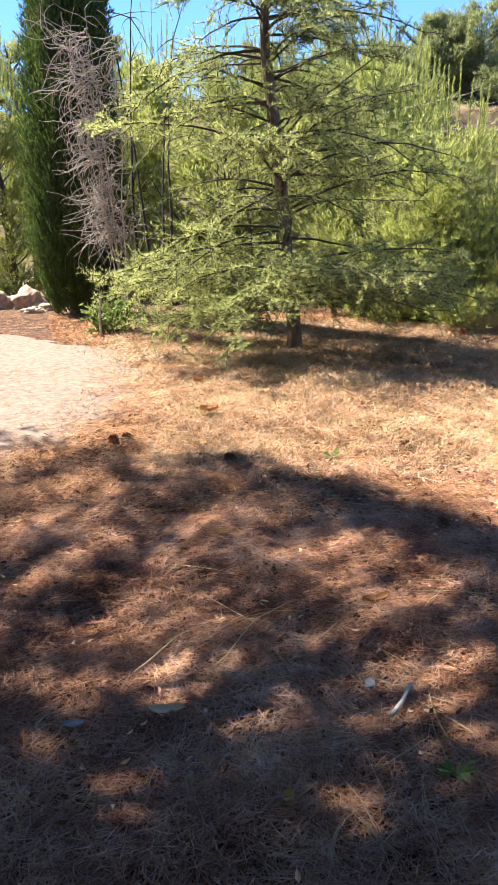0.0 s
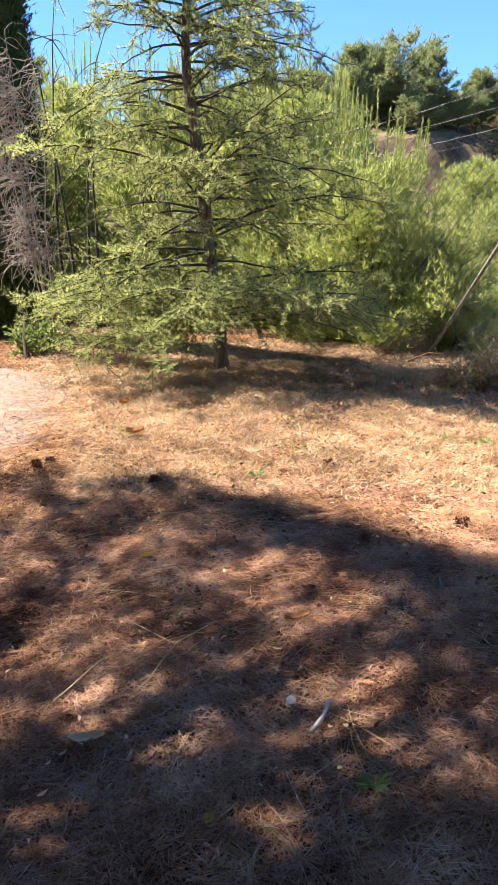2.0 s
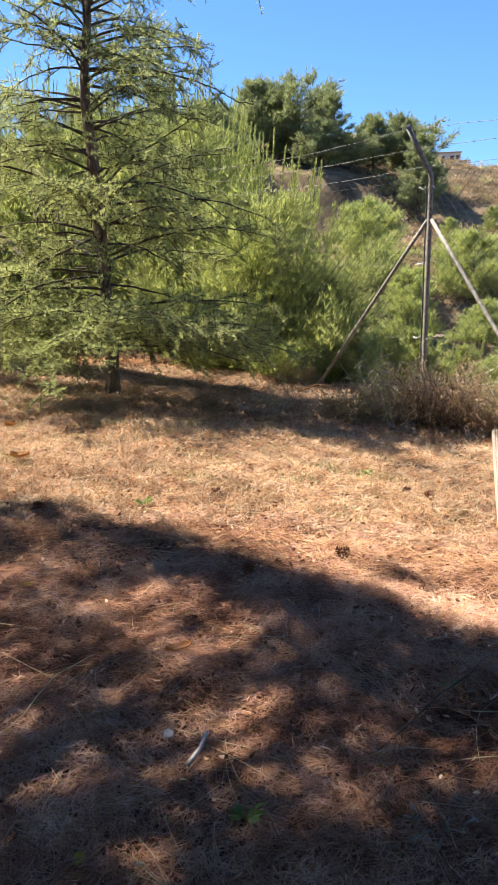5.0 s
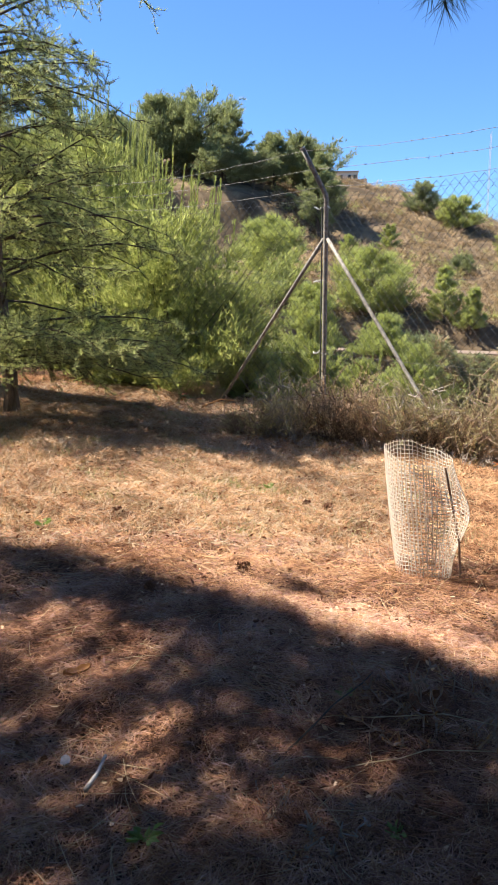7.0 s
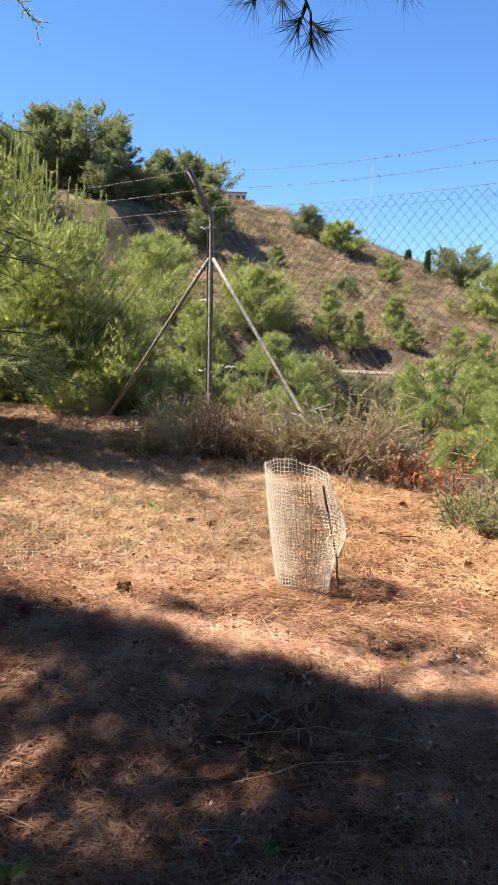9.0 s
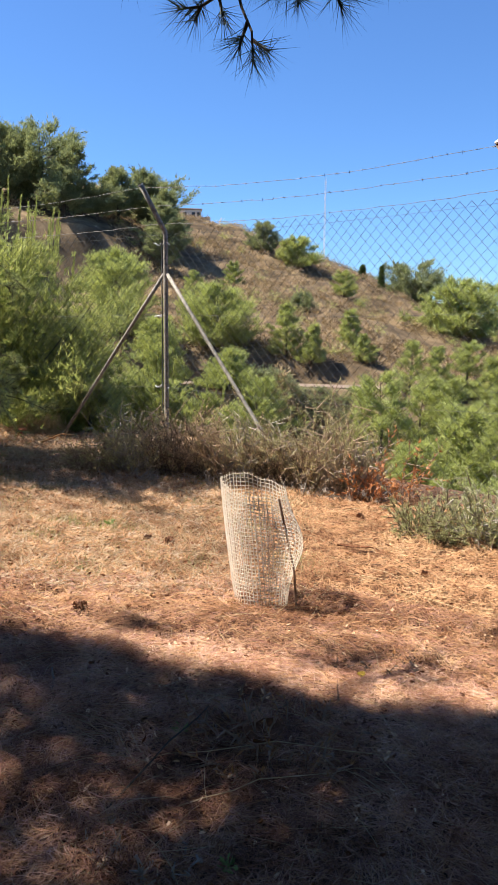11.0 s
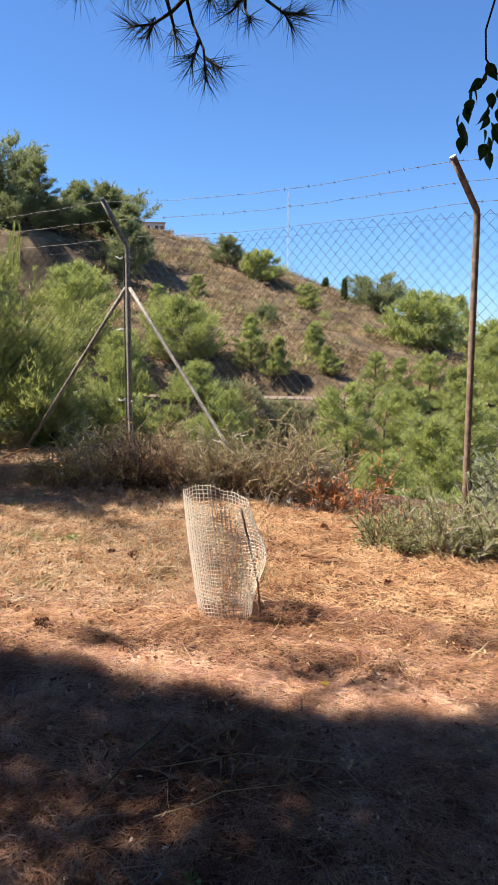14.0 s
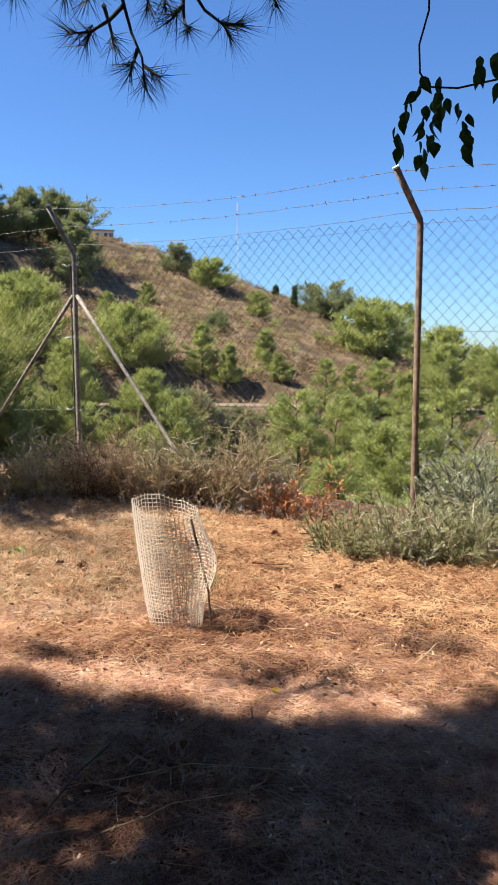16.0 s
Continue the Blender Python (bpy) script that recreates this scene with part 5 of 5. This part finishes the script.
def dead_vine():
    """A bare grey tangle that hangs beside the cypress."""
    rng = np.random.default_rng(91)
    t = tree("bare_shrub", -1.25, 8.45, "leafless grey shrub with curling twigs against the cypress", "shrub")
    paths = []
    for n in range(5):
        top = np.array([-0.12 + rng.normal() * 0.24, -0.1 + rng.normal() * 0.12, rng.uniform(2.3, 3.2)])
        s = np.linspace(0, 1, 9)[:, None]
        paths.append(np.array([0, 0, 0.0]) + top * s + rng.normal(size=(9, 3)) * 0.03 * s)
    mains = list(paths)
    fine = []
    for n in range(420):
        m = mains[rng.integers(len(mains))]
        p = m[rng.integers(3, 9)] + rng.normal(size=3) * 0.05
        d = unit(np.array([-0.85 + rng.normal() * 0.6, rng.normal() * 0.5, rng.normal() * 0.6]))
        pts = [p.copy()]
        curl = rng.normal(size=3) * 0.55
        for _ in range(8):
            d = unit(d + np.cross(d, curl) * 0.5 + rng.normal(size=3) * 0.15 + [0, 0, -0.10])
            p = p + d * 0.072 * rng.uniform(0.6, 1.2)
            pts.append(p.copy())
        fine.append(np.array(pts))
    part("trunk", np_mesh("trunk", *merge([tube(p, np.linspace(0.009, 0.003, 9), 5) for p in mains])), M_TWIG, t)
    tagged(part("twig", np_mesh("twig", *merge([tube(p, np.linspace(0.0042, 0.0018, len(p)), 4) for p in fine])), M_TWIG, t), kind="stuff")


dead_vine()


def bare_pole(az, r, h, lean, seed):
    x, y = polar(az, r)
    rng = np.random.default_rng(seed)
    t = tree("bare_sapling", x, y, "thin bare dark sapling trunk in the thicket", "tree", "bare saplings")
    z = np.linspace(0, h, 9)
    path = np.stack([lean * (z / h) ** 2.5 + rng.normal(size=9) * 0.015, rng.normal(size=9) * 0.015, z - 0.25 * abs(lean) * (z / h) ** 6], -1)
    pieces = [tube(path, np.linspace(0.035, 0.006, 9) * (1 if h < 3.5 else 0.7), 6)]
    for _ in range(10):
        k = rng.integers(3, 9)
        d = unit(rng.normal(size=3) * [1, 1, 0.3] + [0, 0, 0.5])
        ln = rng.uniform(0.3, 0.8)
        q = np.linspace(0, 1, 5)[:, None]
        part("branch", np_mesh("branch", *tube(path[k] + d * ln * q + np.array([0, 0, -0.25 * ln]) * q ** 2, np.linspace(0.008, 0.002, 5), 4)), M_TWIGDARK, t)
    part("trunk", np_mesh("trunk", *merge(pieces)), M_TWIGDARK, t)


for n, (az, r, h, lean) in enumerate(((-8.3, 10.2, 2.3, 0.05), (-7.2, 10.6, 4.2, 0.3), (-6.3, 10.9, 4.3, -0.35), (-5.2, 10.4, 3.9, 0.5), (-4.6, 11.2, 2.6, 0.1), (-9.2, 10.4, 4.4, -0.2), (9.2, 10.6, 2.3, 0.05), (-1.2, 10.9, 2.2, 0.1), (1.2, 10.6, 2.3, -0.1))):
    bare_pole(az, r, h, lean, 500 + n)


# ---- on the ridge ----
hx, hy = polar(27.9, 83)
villa = tagged(new("house"), "small ochre house on top of the ridge", "house")
villa.location, villa.rotation_euler, villa.scale = (hx, hy, gz(hx, hy) - 0.25), (0, 0, radians(-25)), (0.5, 0.5, 0.62)


def slab(x0, y0, z0, x1, y1, z1):
    bm = bmesh.new()
    bmesh.ops.create_cube(bm, size=1, matrix=Matrix.Translation(((x0 + x1) / 2, (y0 + y1) / 2, (z0 + z1) / 2)) @ Matrix.Diagonal((x1 - x0, y1 - y0, z1 - z0, 1)))
    bmesh.ops.bevel(bm, geom=bm.edges[:], offset=0.02, segments=1, affect="EDGES")
    return bm


part("wall", slab(-2.4, -2, 0, 2.4, 2, 1.9), M_WALLPAINT, villa)
part("roof", slab(-2.6, -2.2, 1.9, 2.6, 2.2, 2.1), M_ROCK, villa, "flat tiled roof")
part("terrace_wall", slab(2.4, -2, 0, 4.2, 1, 0.8), M_WALLPAINT, villa)
for x in (-1.4, 0.4, 1.5):
    part("window", slab(x, -2.05, 0.8, x + 0.7, -1.99, 1.5), M_GLASSDARK, villa, "dark window")
for y in (-1.2, 0.6):
    part("window", slab(2.39, y, 0.8, 2.45, y + 0.7, 1.5), M_GLASSDARK, villa, "dark window")


def mast(az, r, el):
    x, y = polar(az, r)
    h = EYE + r * math.tan(radians(el)) - gz(x, y)
    t = tree("antenna_mast", x, y, "slender lattice antenna mast behind the ridge", "mast")
    for k in range(3):
        a = k * 2 * math.pi / 3
        q = np.array([math.cos(a), math.sin(a), 0]) * 0.12
        part("leg", np_mesh("leg", *tube(np.array([q, q + [0, 0, h]]), 0.014, 5)), M_WALLPAINT, t)
    zs = np.arange(0.5, h, 0.5)
    pieces = []
    for n, z in enumerate(zs):
        for k in range(3):
            p, q = [np.array([math.cos(u), math.sin(u), 0]) * 0.12 for u in (k * 2 * math.pi / 3, (k + 1) * 2 * math.pi / 3)]
            pieces.append(tube(np.array([p + [0, 0, z], q + [0, 0, z + 0.5]]), 0.007, 4))
    tagged(part("lattice", np_mesh("lattice", *merge(pieces)), M_WALLPAINT, t), kind="stuff")


mast(37.8, 110, 10.6)


# ---- dirt road and scrub on the far slope ----
def dirt_road():
    az = np.radians(np.linspace(18, 62, 120))
    r = np.linspace(41.6, 44.0, 6)
    rr_, aa_ = np.meshgrid(r, az, indexing="ij")
    x, y = rr_ * np.sin(aa_), rr_ * np.cos(aa_)
    v = np.stack([x, y, ground_z(x, y) + 0.05], -1).reshape(-1, 3)
    i, j = np.meshgrid(np.arange(5), np.arange(119), indexing="ij")
    f = np.stack([i * 120 + j, i * 120 + j + 1, (i + 1) * 120 + j + 1, (i + 1) * 120 + j], -1).reshape(-1, 4)
    tagged(part("dirt_road", np_mesh("dirt_road", v, f), M_GRAVEL), "pale dirt road cut into the far slope", "road", kind="structure")


dirt_road()


def scatter(name, n, r0, r1, az0, az1, size, mat, seed, label, category, blades=26, up=0.7, fine=1.0, slim=0.6):
    """Small bushes strewn over a slope, each a tuft of blades."""
    rng = np.random.default_rng(seed)
    az = np.radians(rng.uniform(az0, az1, n))
    r = rng.uniform(r0, r1, n)
    x, y = r * np.sin(az), r * np.cos(az)
    ok = np.sin(x * 0.6 + 1.7 * np.sin(y * 0.31)) + np.sin(y * 0.55 + x * 0.2) + rng.normal(size=n) * 0.8 > -0.6
    ok &= ~((r > 40.4) & (r < 44.3))
    x, y = x[ok], y[ok]
    s = size * rng.uniform(0.4, 1.3, len(x)) ** 1.5
    p = np.stack([x, y, ground_z(x, y)], -1)
    q = np.repeat(p, blades, 0)
    ss = np.repeat(s, blades)[:, None]
    d = unit(rng.normal(size=(len(q), 3)) * [1, 1, 0.6] + [0, 0, up])
    base = q + d * ss * rng.uniform(0.1, 0.75, (len(q), 1))
    w = unit(np.cross(d, rng.normal(size=(len(q), 3)))) * ss * 0.10 * fine * slim
    v = np.stack([base - w, base + w, base + unit(d + rng.normal(size=(len(q), 3)) * 0.4) * ss * 0.45 * fine], 1).reshape(-1, 3)
    tagged(part(name, np_mesh(name, v, np.arange(len(v)).reshape(-1, 3)), mat), label, category, kind="stuff")


scatter("dry_scrub", 12500, 44.6, 84, 22, 64, 0.50, M_SCRUB, 401, "dry brown scrub covering the far slope", "scrub", 22, fine=0.7, slim=0.8)
scatter("grey_scrub", 1300, 44.6, 80, 8, 64, 0.8, M_SAGE, 406, "grey-brown bushes on the far slope", "scrub", 80, fine=0.5)
scatter("green_scrub", 420, 44.6, 82, 8, 64, 0.8, M_PINEFAR, 402, "green bushes dotted over the far slope", "scrub", 150, fine=0.4)
scatter("valley_scrub", 900, 17, 38, 12, 70, 1.0, M_PINEFAR, 403, "green scrub filling the valley", "scrub", 170, fine=0.5)
scatter("valley_scrub", 500, 17, 38, 12, 70, 0.8, M_SAGE, 404, "grey-brown scrub filling the valley", "scrub", 120, fine=0.5)
scatter("valley_scrub", 150, 8.8, 15, 17, 66, 0.50, M_PINE, 405, "bright green scrub on the bank below the fence", "scrub", 520, fine=0.25, slim=0.45)
scatter("bank_scrub", 300, 28, 40.3, 26, 35.5, 0.55, M_SAGE, 407, "grey-brown scrub on the bank below the dirt road", "scrub", 70, fine=0.6)
# the next three add dark scrub in place of the steep bank's shade
scatter("bank_scrub", 420, 33.5, 38.4, 33, 42, 0.70, M_SCRUB, 409, "dark brown scrub standing in for shade on the steep bank below the dirt road", "scrub", 90, fine=0.5)
scatter("bank_scrub", 300, 33.5, 38.4, 33, 42, 0.60, M_PINEDARK, 410, "dark green scrub standing in for shade on the steep bank below the dirt road", "scrub", 90, fine=0.5)
scatter("bank_scrub", 700, 38.0, 40.3, 32, 42, 0.40, M_PINEDARK, 411, "low dark green scrub standing in for shade at the edge of the dirt road", "scrub", 70, fine=0.6)
scatter("bank_scrub", 380, 28, 40.3, 26, 35.5, 0.6, M_PINEDARK, 408, "dark green scrub on the bank below the dirt road", "scrub", 80, fine=0.6)
